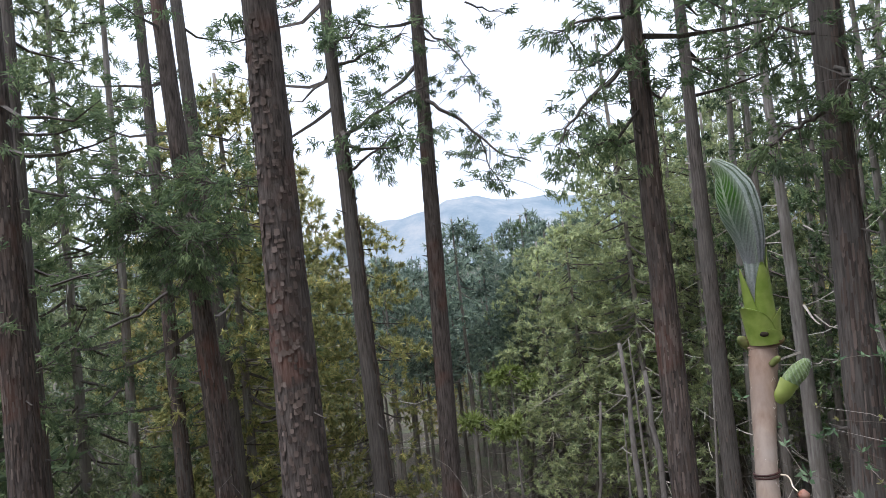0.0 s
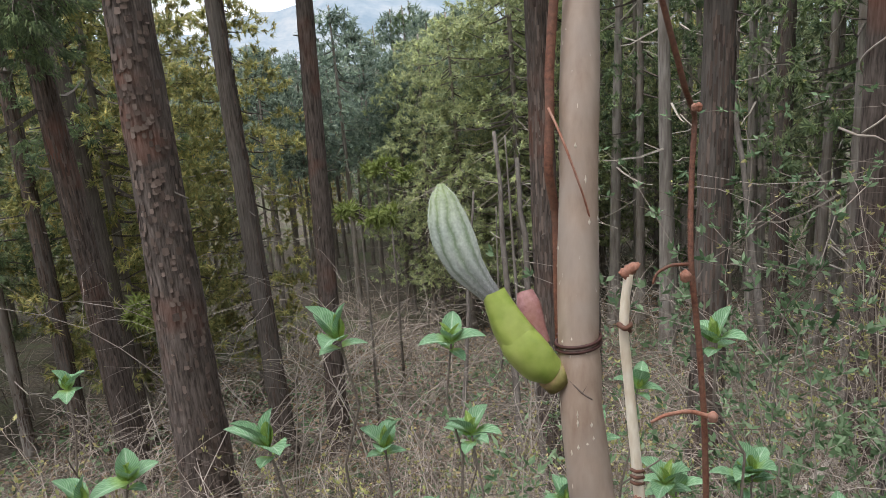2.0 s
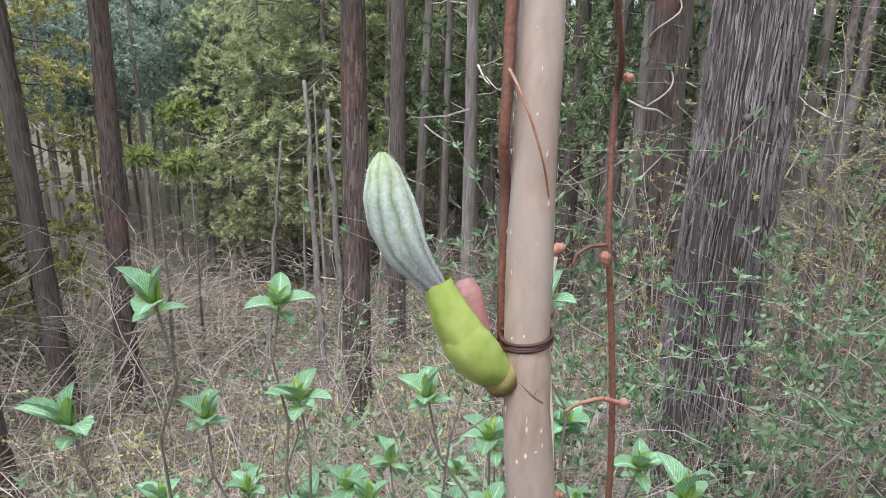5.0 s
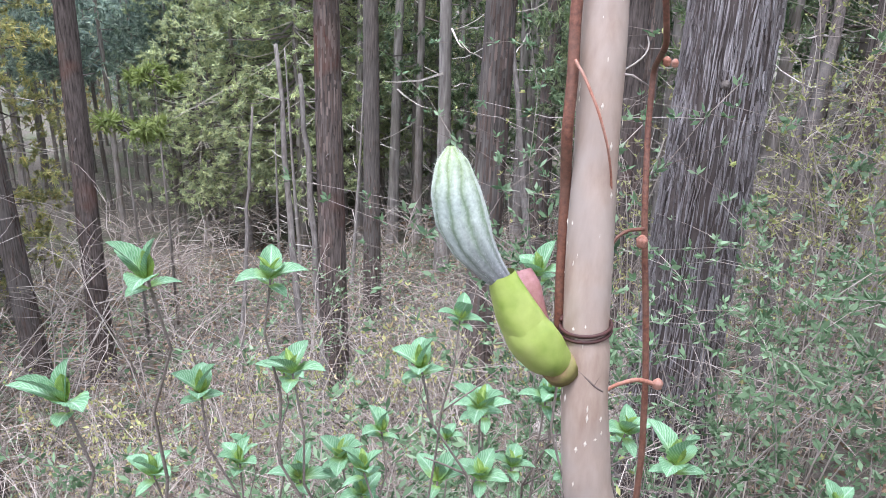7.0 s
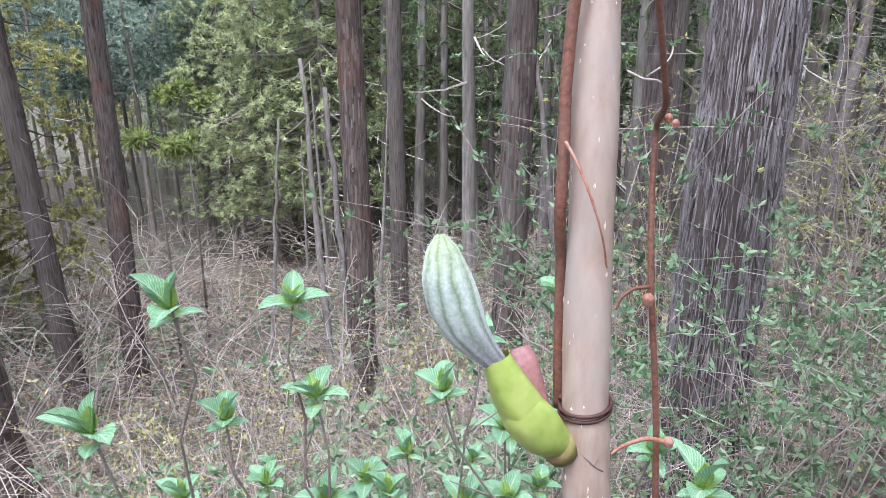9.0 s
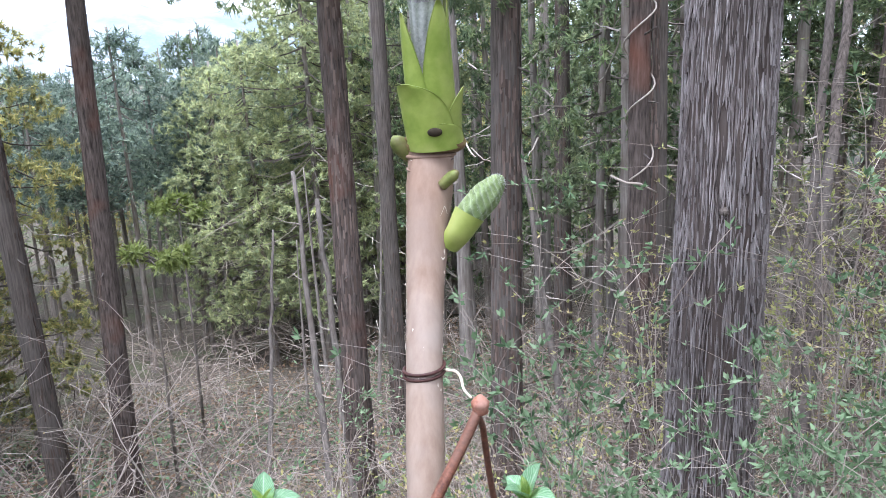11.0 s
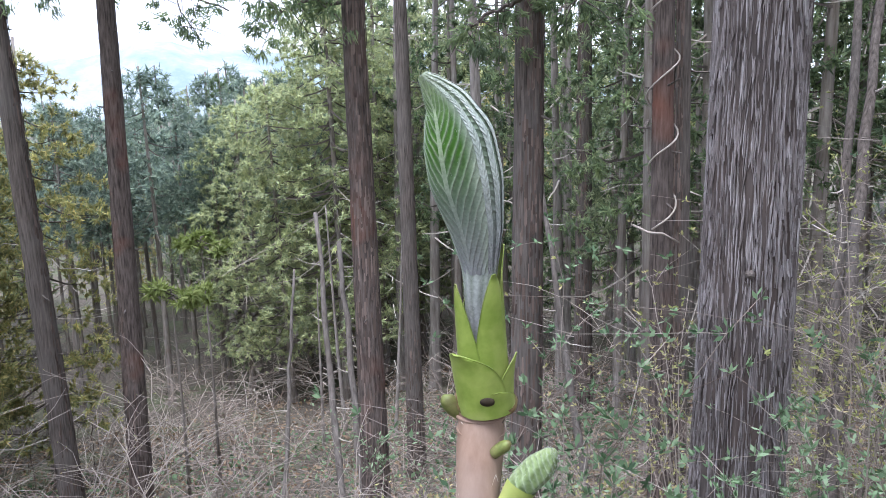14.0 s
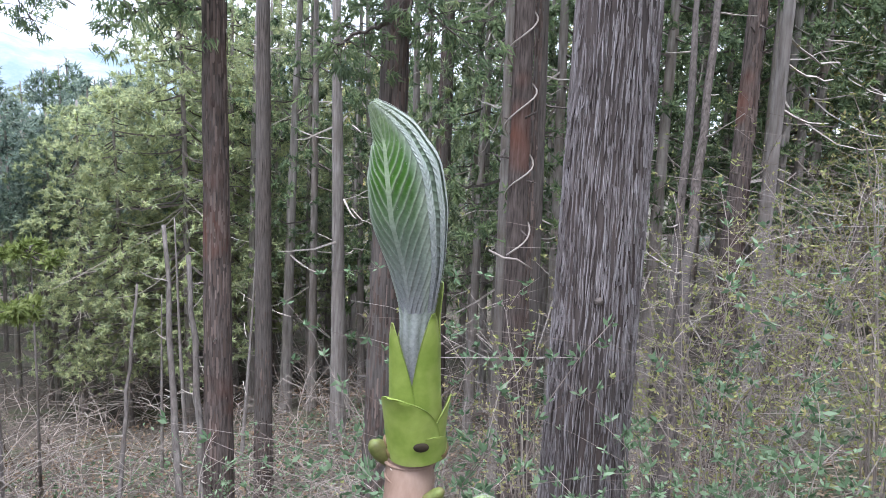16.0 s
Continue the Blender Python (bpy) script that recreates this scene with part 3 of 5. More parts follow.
# the stand that the camera looks through, by place on the slope
NEAR = [
    # x, y, diameter, height, lean, bark, crown's foot, seed
    (-1.42, 6.67, 0.47, 12, (-0.012, -0.002), M_BARK_RED, 8.0, 11),
    (-1.12, 9.94, 0.28, 13, (-0.028, -0.004), M_BARK, 7.6, 12),
    (-0.163, 10.2, 0.285, 14, (0.025, 0.001), M_BARK_RED, 8.2, 13),
    (2.127, 7.3, 0.30, 12, (-0.003, 0.001), M_BARK_RED, 6.6, 14),
    (4.185, 11.77, 0.29, 15, (-0.003, 0.001), M_BARK, 8.4, 15),
    (3.14, 5.78, 0.295, 13, (0.013, -0.007), M_BARK, 6.6, 16),
    (7.654, 11.83, 0.33, 15, (-0.006, 0.004), M_BARK, 7.6, 17),
    (4.194, 5.3, 0.212, 12, (-0.016, 0.013), M_BARK_RED, 6.8, 18),
    (5.35, 6.45, 0.20, 11, (-0.025, 0), M_BARK, 6.8, 28),
    (-4.556, 12.09, 0.285, 14, (-0.012, -0.004), M_BARK, 3.6, 19),
    (-3.15, 9.7, 0.35, 13, (-0.049, -0.01), M_BARK_RED, 4.2, 20),
    (-3.83, 12.4, 0.35, 15, (-0.04, 0), M_BARK, 3.6, 21),
    (-4.41, 7.52, 0.40, 12, (-0.005, 0), M_BARK_RED, 4.6, 22),
    (-5.1, 9.0, 0.26, 12, (0, 0), M_BARK, 3.4, 23),
    (-5.7, 13.0, 0.20, 13, (0.01, 0), M_BARK_GREY, 3.6, 24),
    (7.2, 5.25, 0.25, 11, (0.02, 0), M_BARK_RED, 6.6, 25),
]
for x, y, dia, height, lean, bark, low, seed in NEAR:
    made = cedar(x, y, dia, height, bark, M_NEEDLE_DARK, "tall straight cedar with brown ridged bark and bare lower trunk", lean, seed, low, 2.2, 22 if x > -3 else 16, 12, 0.11, count=36)
    if seed == 11:
        bark_flakes(made, dia, height, lean, seed + 50, 1500, 0.05, 0.05)
    else:
        bark_flakes(made, dia, height, lean, seed + 50, 1300, 0.14, 0.022)


# the thick old cedar with its shaggy strips of bark
def shaggy_cedar(x, y, dia, height, lean, seed):
    rng = np.random.default_rng(seed)
    tree = tagged(new("cedar_tree"), "thick old cedar with grey shaggy bark peeling in long strips", "tree", "cedars")
    tree.location = (x, y, float(ground_z(x, y)) - 0.15)
    v, f = trunk_shape(rng, height, dia / 2, lean, 64, 140, 0.03, 0.55, 0.3, 0.0)
    piece("trunk", v, f, M_SHAGGY, tree, True)
    verts, faces = [], []
    for _ in range(6800):
        z = rng.uniform(0.0, 4.9)
        ln = rng.uniform(0.05, 0.22)
        wd = rng.uniform(0.004, 0.011)
        th = rng.uniform(0, 2 * np.pi)
        lift = rng.uniform(0.0005, 0.006)
        curl = rng.uniform(0, 0.009) * (rng.uniform() < 0.5)
        twist = rng.normal(0, 0.035)
        k = len(verts)
        for i in range(7):
            s = i / 6
            zz = z + ln * s
            r = dia / 2 * (1 - 0.45 * zz / height) * (1 + 0.3 * np.exp(-zz / (dia * 1.5))) + lift + 0.003 * np.sin(s * 3 + th * 7) + curl * (1 - s) ** 3
            half = wd / 2 / r * (0.12 + 0.88 * np.sin(np.pi * s) ** 0.7)
            for a, q in ((-half, -0.005), (-half * 0.5, 0.0015), (half * 0.5, 0.0015), (half, -0.005)):
                t = th + twist * s + a + 0.006 * np.sin(s * 7 + th * 31)
                verts.append((lean[0] * zz + (r + q) * np.cos(t), lean[1] * zz + (r + q) * np.sin(t), zz))
        for i in range(6):
            for j in range(3):
                a = k + i * 4 + j
                faces.append((a, a + 1, a + 5, a + 4))
    piece("shaggy_bark", verts, faces, M_STRIP, tree, kind="stuff")
    wood, leaf = crown_shape(rng, height, 6.5, 2.4, 24, 14, 0.10, lean=lean, count=20)
    piece("limb_wood", *wood, M_BARK, tree, kind="stuff")
    piece("crown", *leaf, M_NEEDLE_DARK, tree, kind="stuff")
    for h, ang in ((2.2, -2.3),):
        r = dia / 2 * (1 - 0.45 * h / height)
        c = np.array((lean[0] * h + r * np.cos(ang), lean[1] * h + r * np.sin(ang), h))
        d = np.array((np.cos(ang), np.sin(ang), 0.1))
        piece("knot", *tube([c - d * 0.02, c + d * 0.008, c + d * 0.016], [0.026, 0.018, 0.006], 7), M_BARK, tree)
    return tree


shaggy_cedar(2.303, 2.466, 0.366, 16, (0.004, -0.004), 31)


# thin pale poles among the brush
def pole_tree(top, foot, dia, seed, bark):
    rng = np.random.default_rng(seed)
    top, foot = np.array(top), np.array(foot)
    down = (foot - top) / (top[2] - foot[2])
    base = foot + down * (foot[2] - float(ground_z(foot[0], foot[1])) + 0.2)
    tree = tagged(new("bare_trunk"), "thin pale leaning dead trunk among the brush", "tree", "bare trunks")
    tree.location = base
    q = np.linspace(0, 1, 16)[:, None]
    line = (top - base) * q + rng.normal(0, dia * 0.1, (16, 3)) * (1, 1, 0)
    piece("trunk", *tube(line, np.linspace(1, 0.3, 16) ** 0.7 * dia * 0.5 * rng.uniform(0.92, 1.08, 16), 9), bark, tree, True)
    for _ in range(5):
        p = line[rng.integers(7, 15)]
        ang = rng.uniform(0, 6.28)
        piece("dead_branch", *tube(limb_line(rng, p, ang, rng.uniform(0.15, 0.5), rng.uniform(-0.1, 0.6), 0.2, 5), np.linspace(0.009, 0.003, 5), 4), M_DEADWOOD, tree)


for k, (top, foot, dia) in enumerate((
    ((1.983, 8.805, 0.449), (1.852, 7.752, -2.454), 0.105),
    ((2.079, 8.167, 0.199), (2.015, 7.381, -2.312), 0.11),
    ((4.585, 8.206, 1.243), (4.524, 7.221, -1.728), 0.11),
    ((5.583, 4.685, 3.395), (4.390, 3.742, -0.664), 0.10),
    ((5.465, 4.385, 3.296), (4.110, 3.430, -0.604), 0.11),
    ((2.012, 10.578, -0.561), (1.700, 10.007, -2.494), 0.08),
)):
    pole_tree(top, foot, dia, 850 + k, M_BARK if k in (3, 4) else M_POLE)


# the vine that winds round one trunk
vine_rng = np.random.default_rng(5)
tq = np.linspace(0, 1, 70)
wind = tagged(new("climbing_vine"), "pale woody vine wound round a cedar trunk", "vine")
hz = 0.55 + 2.6 * tq
ha = 2 * np.pi * (hz - 0.55) / 0.6 - 2.9
hr = 0.124 + 0.010 * np.sin(ha * 1.7)
piece("vine_stem", *tube(np.stack([4.194 - 0.016 * hz + hr * np.cos(ha), 5.3 + 0.013 * hz + hr * np.sin(ha), hz], -1), np.full(70, 0.0075), 6), M_TWIG_PALE, wind, True)
piece("vine_end", *tube([(3.813, 5.217, 0.617), (3.897, 5.116, 0.559), (4.002, 5.070, 0.548), (4.158, 5.045, 0.463)], [0.010, 0.012, 0.011, 0.007], 6), M_TWIG_PALE, wind, True)


# ---- the wood behind: a few grown shapes, set again and again ----
def dead_branches(rng, tree, height, low, dia, count, size):
    for _ in range(count):
        h = rng.uniform(low * 0.35, low + (height - low) * 0.55)
        ang = rng.uniform(0, 2 * np.pi)
        r = dia / 2 * (1 - 0.65 * h / height) * 0.8
        line = limb_line(rng, (r * math.cos(ang), r * math.sin(ang), h), ang, size * rng.uniform(0.6, 1.5), rng.uniform(-0.3, 0.35), rng.uniform(0.1, 0.7), 6)
        piece("dead_branch", *tube(line, np.linspace(0.017, 0.006, 6), 3), M_DEADWOOD, tree)


def forest_tree(name, label, seed, height, dia, low, radius, pads, tufts, leaf, wide, count, bark, leaves, dead, bare=2, size=1.0):
    rng = np.random.default_rng(seed)
    tree = tagged(new(name), label, "tree", "forest trees")
    v, f = trunk_shape(rng, height, dia / 2, (0, 0), 8, 13, 0.05, 0.25, 0.3, 0.06)
    piece("trunk", v, f, bark, tree, True)
    wood, crown = pad_crown(rng, height, low, radius, pads, tufts, leaf, wide, count, bare, size=size)
    piece("limb_wood", *wood, M_BARK, tree, kind="stuff")
    piece("crown", *crown, leaves, tree, kind="stuff")
    dead_branches(rng, tree, height, low, dia, dead, radius * 0.95)
    return tree


LUSH = "bushy cedar clothed in light green foliage almost to the ground"
POLE = "slender forest cedar with bare grey trunk and dark crown"
KINDS = {
    "lush": [forest_tree("cedar_tree", LUSH, 101 + i, 11, 0.24, 1.8, 2.3, 130, 10, 0.125, 0.036, 28, M_BARK_GREY, m, 18) for i, m in enumerate((M_NEEDLE, M_NEEDLE_WARM))],
    "light": [forest_tree("cedar_tree", LUSH, 105 + i, 11, 0.24, 1.9, 2.6, 170, 12, 0.115, 0.034, 26, M_BARK_GREY, M_NEEDLE_LIGHT, 30, 2, 0.9) for i in range(2)],
    "bushy": [forest_tree("cedar_tree", LUSH, 111 + i, 11, 0.24, 1.2, 2.4, 85, 6, 0.27, 0.085, 10, M_BARK_GREY, m, 4, 4) for i, m in enumerate((M_NEEDLE, M_NEEDLE_WARM, M_NEEDLE_DARK))],
    "pole": [forest_tree("cedar_tree", POLE, 121 + i, 13, 0.22, 3.4, 1.7, 76, 8, 0.12, 0.034, 26, M_BARK_GREY, m, 12, 3) for i, m in enumerate((M_NEEDLE_DARK, M_NEEDLE, M_NEEDLE_DARK))],
    "stand": [forest_tree("cedar_tree", "tall slim cedar of the hollow with bare trunk and haze-tinted crown", 131 + i, 12, 0.24, 6.6, 1.6, 60, 7, 0.22, 0.07, 11, M_BARK_GREY, M_NEEDLE_BLUE, 6, 3) for i in range(2)],
    "snag": [],
    "far": [forest_tree("cedar_tree", "dense cedar crown in the far valley, tinted for haze", 141 + i, 12, 0.3, 0.8, 2.5, 85, 5, 0.34, 0.11, 9, M_BARK, M_NEEDLE_FAR, 0, 8, 0.9) for i in range(2)],
}
wood_rng = np.random.default_rng(77)
first_used = set()


def plant_tree(kind, x, y, scale, sink=0.1, which=None):
    pick = KINDS[kind][int(wood_rng.integers(len(KINDS[kind]))) if which is None else which]
    m = pose(x, y, float(ground_z(x, y)) - sink, wood_rng.normal(0, 0.8), wood_rng.normal(0, 0.8), wood_rng.uniform(0, 360))
    m = m @ Matrix.Diagonal((scale * wood_rng.uniform(0.9, 1.1), scale * wood_rng.uniform(0.9, 1.1), scale, 1))
    if pick.name not in first_used:
        first_used.add(pick.name)
        pick.matrix_basis = m
        return pick
    made = copy_thing(pick, m)
    made.matrix_basis = m
    return made


def fill(kind, xs, ys, step, scale, jitter=0.4, keep=1.0, clear=()):
    x = xs[0]
    while x < xs[1]:
        y = ys[0]
        while y < ys[1]:
            px, py = x + wood_rng.uniform(-jitter, jitter) * step, y + wood_rng.uniform(-jitter, jitter) * step
            if wood_rng.uniform() < keep and not any(math.hypot(px - a, py - b) < r for a, b, r in clear):
                plant_tree(kind, px, py, scale * wood_rng.uniform(0.85, 1.12))
            y += step
        x += step


def snag(seed, height, dia, broken):
    rng = np.random.default_rng(seed)
    tree = tagged(new("bare_trunk"), "slender pale grey bare trunk with short dead branches", "tree", "bare trunks")
    v, f = trunk_shape(rng, height, dia / 2, (rng.normal(0, 0.03), rng.normal(0, 0.03)), 10, 22, 0.05, 0.55 if broken else 0.25, 0.25, 0.06)
    piece("trunk", v, f, M_BARK_PALE, tree, True)
    dead_branches(rng, tree, height, height * 0.8, dia, 7, 0.7)
    return tree


KINDS["snag"] = [snag(160 + i, h, d, b) for i, (h, d, b) in enumerate(((8.5, 0.17, False), (9.5, 0.19, False), (7.6, 0.15, False), (9.0, 0.2, False)))]


def young_cedar(x, y, top, seed):
    """A whip with a tuft of foliage at its top."""
    rng = np.random.default_rng(seed)
    z0 = float(ground_z(x, y))
    tree = tagged(new("young_cedar"), "thin young cedar with a bright yellow-green tuft", "tree")
    tree.location = (x, y, z0)
    h = top - z0
    piece("trunk", *tube([(0, 0, 0), (0.02, 0.03, h * 0.5), (0, 0, h)], [0.03, 0.02, 0.008], 7), M_BARK_GREY, tree, True)
    wood, crown = pad_crown(rng, h, h - 0.16, 0.42, 9, 9, 0.13, 0.035, 14, 1, 0.9, 1.2)
    piece("limb_wood", *wood, M_BARK, tree, kind="stuff")
    piece("crown", *crown, M_TUFT, tree, kind="stuff")


young_cedar(0.36, 10.9, -0.72, 701)
young_cedar(0.95, 13.0, -0.35, 702)
young_cedar(-2.6, 10.5, -1.7, 703)


# single trees that stand out
for kind, x, y, s in (("light", 3.5, 19.6, 0.8), ("light", 4.7, 18.4, 0.98), ("light", 2.7, 22.0, 0.8), ("light", 6.3, 20.0, 1.06), ("light", 5.4, 22.0, 1.06), ("light", 8.0, 21.5, 1.1), ("lush", -1.9, 15.6, 0.8), ("lush", -3.2, 14.2, 0.85)):
    plant_tree(kind, x, y, s, which=1 if kind == "lush" else None)
for x, y, s in ((8.96, 12.5, 1.0), (7.9, 18.5, 0.9), (7.2, 16.7, 1.1),
                (7.64, 10.65, 0.95), (9.7, 8.5, 1.1), (13.4, 10.8, 1.15), (11.1, 8.8, 1.1), (10.7, 7.2, 0.95), (6.7, 8.6, 1.05), (8.3, 9.2, 1.0), (12.95, 8.0, 1.0), (13.7, 8.3, 1.15), (15.5, 8.2, 1.0), (8.2, 14.4, 0.9)):
    plant_tree("pole", x, y, s)
for x, y, s in ((6.4, 13.5, 1.5), (7.4, 15.2, 1.6), (8.4, 13.8, 1.5), (6.7, 17.2, 1.5), (9.6, 15.6, 1.5), (10.4, 13.2, 1.5), (8.7, 10.9, 1.3), (10.2, 10.4, 1.3)):
    plant_tree("snag", x, y, s)
for x, y, s in ((3.9, 15.6, 0.55), (4.6, 14.2, 0.5), (3.2, 14.8, 0.5), (5.4, 15.0, 0.6)):
    plant_tree("snag", x, y, s)
# unseen cedars added behind and beside the camera to shade the foreground
for x, y, s in ((-5.6, 0.8, 1.2), (1.2, -3.0, 1.1), (4.4, -2.4, 1.2), (7.2, -1.0, 1.15), (-5.0, -4.4, 1.2), (9.4, 1.0, 1.2), (1.6, -6.6, 1.2), (2.7, -1.0, 1.15), (5.4, 0.2, 1.15), (-1.2, -4.6, 1.2)):
    plant_tree("pole", x, y, s)
fill("stand", (-1.8, 3.2), (23, 35), 2.3, 0.74)
fill("stand", (3.2, 10), (24, 35), 2.4, 0.8)
fill("stand", (-4.5, 0), (27, 35), 2.2, 0.7)
fill("snag", (6.5, 11), (18, 25), 2.2, 1.5)
fill("snag", (9, 20), (5, 13), 2.6, 1.3, keep=0.6)
# the slopes on either side, the stand between them, and the far valley
fill("lush", (-13, -3.0), (15, 21), 4.6, 1.08)
fill("bushy", (-26, -6.5), (21, 36), 4.8, 0.98)
fill("bushy", (-6.5, -3.0), (20, 34), 4.0, 0.78)
fill("bushy", (-24, -9), (13, 20), 4.4, 1.25)
fill("pole", (3.4, 6.5), (27, 36), 3.2, 0.72)
fill("pole", (6.5, 13), (25, 36), 3.2, 0.86)
fill("bushy", (-4, 9), (36, 41), 3.8, 0.72)
fill("bushy", (9, 24), (36, 44), 4.2, 0.9)
fill("bushy", (9, 24), (19, 34), 4.6, 1.05)
fill("pole", (9, 17), (9, 19), 3.6, 1.0, keep=0.8)
fill("pole", (16, 28), (0, 18), 3.4, 1.1)
fill("bushy", (18, 28), (-2, 12), 4.6, 0.8)
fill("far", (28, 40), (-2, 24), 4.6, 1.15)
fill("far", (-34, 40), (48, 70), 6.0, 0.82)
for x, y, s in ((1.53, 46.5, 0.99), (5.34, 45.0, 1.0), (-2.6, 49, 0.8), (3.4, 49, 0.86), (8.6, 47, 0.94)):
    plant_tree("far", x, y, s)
for trees in KINDS.values():
    for k, tree in enumerate(trees):
        if tree.name not in first_used:
            first_used.add(tree.name)
            tree.location = (-12 - 3 * k, 38, float(ground_z(-12 - 3 * k, 38)))


# boughs that hang out from the nearer trunks against the sky
def bough(points, thick, tufts, seed, where=0.45):
    rng = np.random.default_rng(seed)
    thing = tagged(new("cedar_bough"), "dark cedar branch with drooping green sprays against the sky", "branch", "boughs")
    p = np.array(points, float)
    s0, s = np.linspace(0, 1, len(p)), np.linspace(0, 1, 14)
    line = np.stack([np.interp(s, s0, p[:, i]) for i in range(3)], -1) + rng.normal(0, 0.012, (14, 3))
    piece("branch_wood", *tube(line, np.linspace(thick, thick * 0.25, 14), 6), M_BARK, thing, True)
    centres, dirs, twigs = [], [], []
    for _ in range(tufts):
        a = line[int(rng.uniform(where, 1) * 13)]
        off = rng.normal(0, 1, 3) * (0.22, 0.22, 0.16) + (0, 0, -0.06)
        centres.append(a + off)
        dirs.append(off / np.linalg.norm(off) + (0, 0, -0.5))
        twigs.append(tube([a, a + off * 0.6 + (0, 0, 0.03), a + off], [0.006, 0.004, 0.002], 3, False))
    piece("twig_wood", *join(twigs), M_BARK, thing, kind="stuff")
    piece("spray", *needles(rng, centres, dirs, 0.085, 0.018, 40, 0.6), M_NEEDLE_DARK, thing, kind="stuff")


for k, (pts, thick, tufts, where) in enumerate((
    ([(-0.049, 10.132, 3.875), (0.301, 9.940, 3.625), (0.603, 9.751, 3.267), (0.893, 9.561, 2.929), (1.238, 9.465, 2.806)], 0.03, 26, 0.45),
    ([(0.603, 9.751, 3.267), (0.736, 9.666, 2.774), (0.896, 9.674, 2.497)], 0.012, 10, 0.4),
    ([(-1.179, 9.846, 3.429), (-0.752, 9.739, 3.648), (-0.331, 9.533, 3.837), (0.032, 9.431, 3.908)], 0.028, 22, 0.3),
    ([(-1.093, 9.859, 2.980), (-0.712, 9.653, 3.198), (-0.420, 9.547, 3.374)], 0.022, 14, 0.3),
    ([(-1.163, 9.817, 4.370), (-0.704, 9.712, 4.523), (-0.192, 9.508, 4.656)], 0.024, 18, 0.25),
    ([(-0.010, 10.101, 4.912), (0.387, 9.913, 4.500), (0.613, 9.825, 4.105), (0.682, 9.738, 3.695)], 0.016, 14, 0.4),
    ([(0.575, 9.499, 4.957), (0.872, 9.503, 4.824), (1.262, 9.506, 4.742)], 0.014, 3, 0.2),
    ([(1.985, 7.248, 3.327), (1.639, 7.055, 3.088), (1.321, 6.964, 2.799), (1.148, 6.871, 2.557)], 0.026, 30, 0.2),
    ([(2.006, 7.232, 3.829), (1.597, 7.034, 3.773), (1.215, 6.938, 3.642)], 0.024, 26, 0.2),
    ([(1.969, 7.270, 2.600), (1.611, 7.170, 2.590), (1.300, 7.075, 2.412)], 0.02, 20, 0.25),
    ([(2.953, 5.556, 3.020), (2.798, 5.753, 3.144), (2.507, 5.957, 3.008), (2.211, 6.155, 3.072)], 0.018, 16, 0.3),
    ([(2.980, 5.575, 2.415), (2.760, 5.677, 2.327), (2.521, 5.883, 2.162)], 0.02, 26, 0.2),
    ([(3.098, 5.565, 2.748), (3.181, 5.370, 2.560), (3.325, 5.177, 2.335)], 0.02, 22, 0.2),
    ([(-3.402, 9.501, 1.619), (-3.050, 9.191, 1.945), (-3.381, 8.986, 2.112), (-2.621, 8.986, 2.107)], 0.02, 90, 0.0),
    ([(-3.587, 9.601, 1.598), (-3.804, 9.010, 1.324), (-4.207, 8.814, 1.173), (-4.566, 8.621, 0.928), (-4.945, 8.626, 0.767)], 0.022, 2, 0.8),
)):
    bough(pts, thick, tufts, 800 + k, where)


# the feathery cluster in front of the trunks on the open side
for k, pts in enumerate((
    [(-4.2, 7.6, 2.75), (-3.5, 7.7, 2.6), (-2.9, 7.6, 2.25), (-2.3, 7.4, 1.95)],
    [(-3.5, 7.7, 2.6), (-3.1, 7.9, 2.3), (-2.75, 8.0, 1.85)],
    [(-3.9, 8.4, 3.1), (-3.2, 8.3, 2.9), (-2.5, 8.2, 2.75), (-1.9, 8.0, 2.6)],
    [(-3.3, 9.3, 2.6), (-2.9, 8.8, 2.4), (-2.4, 8.4, 2.1)],
)):
    bough(pts, 0.018, 75, 830 + k, 0.15)


# ---- the sapling at arm's length ----
RIGHT = np.array((0.923, -0.384, 0.0))


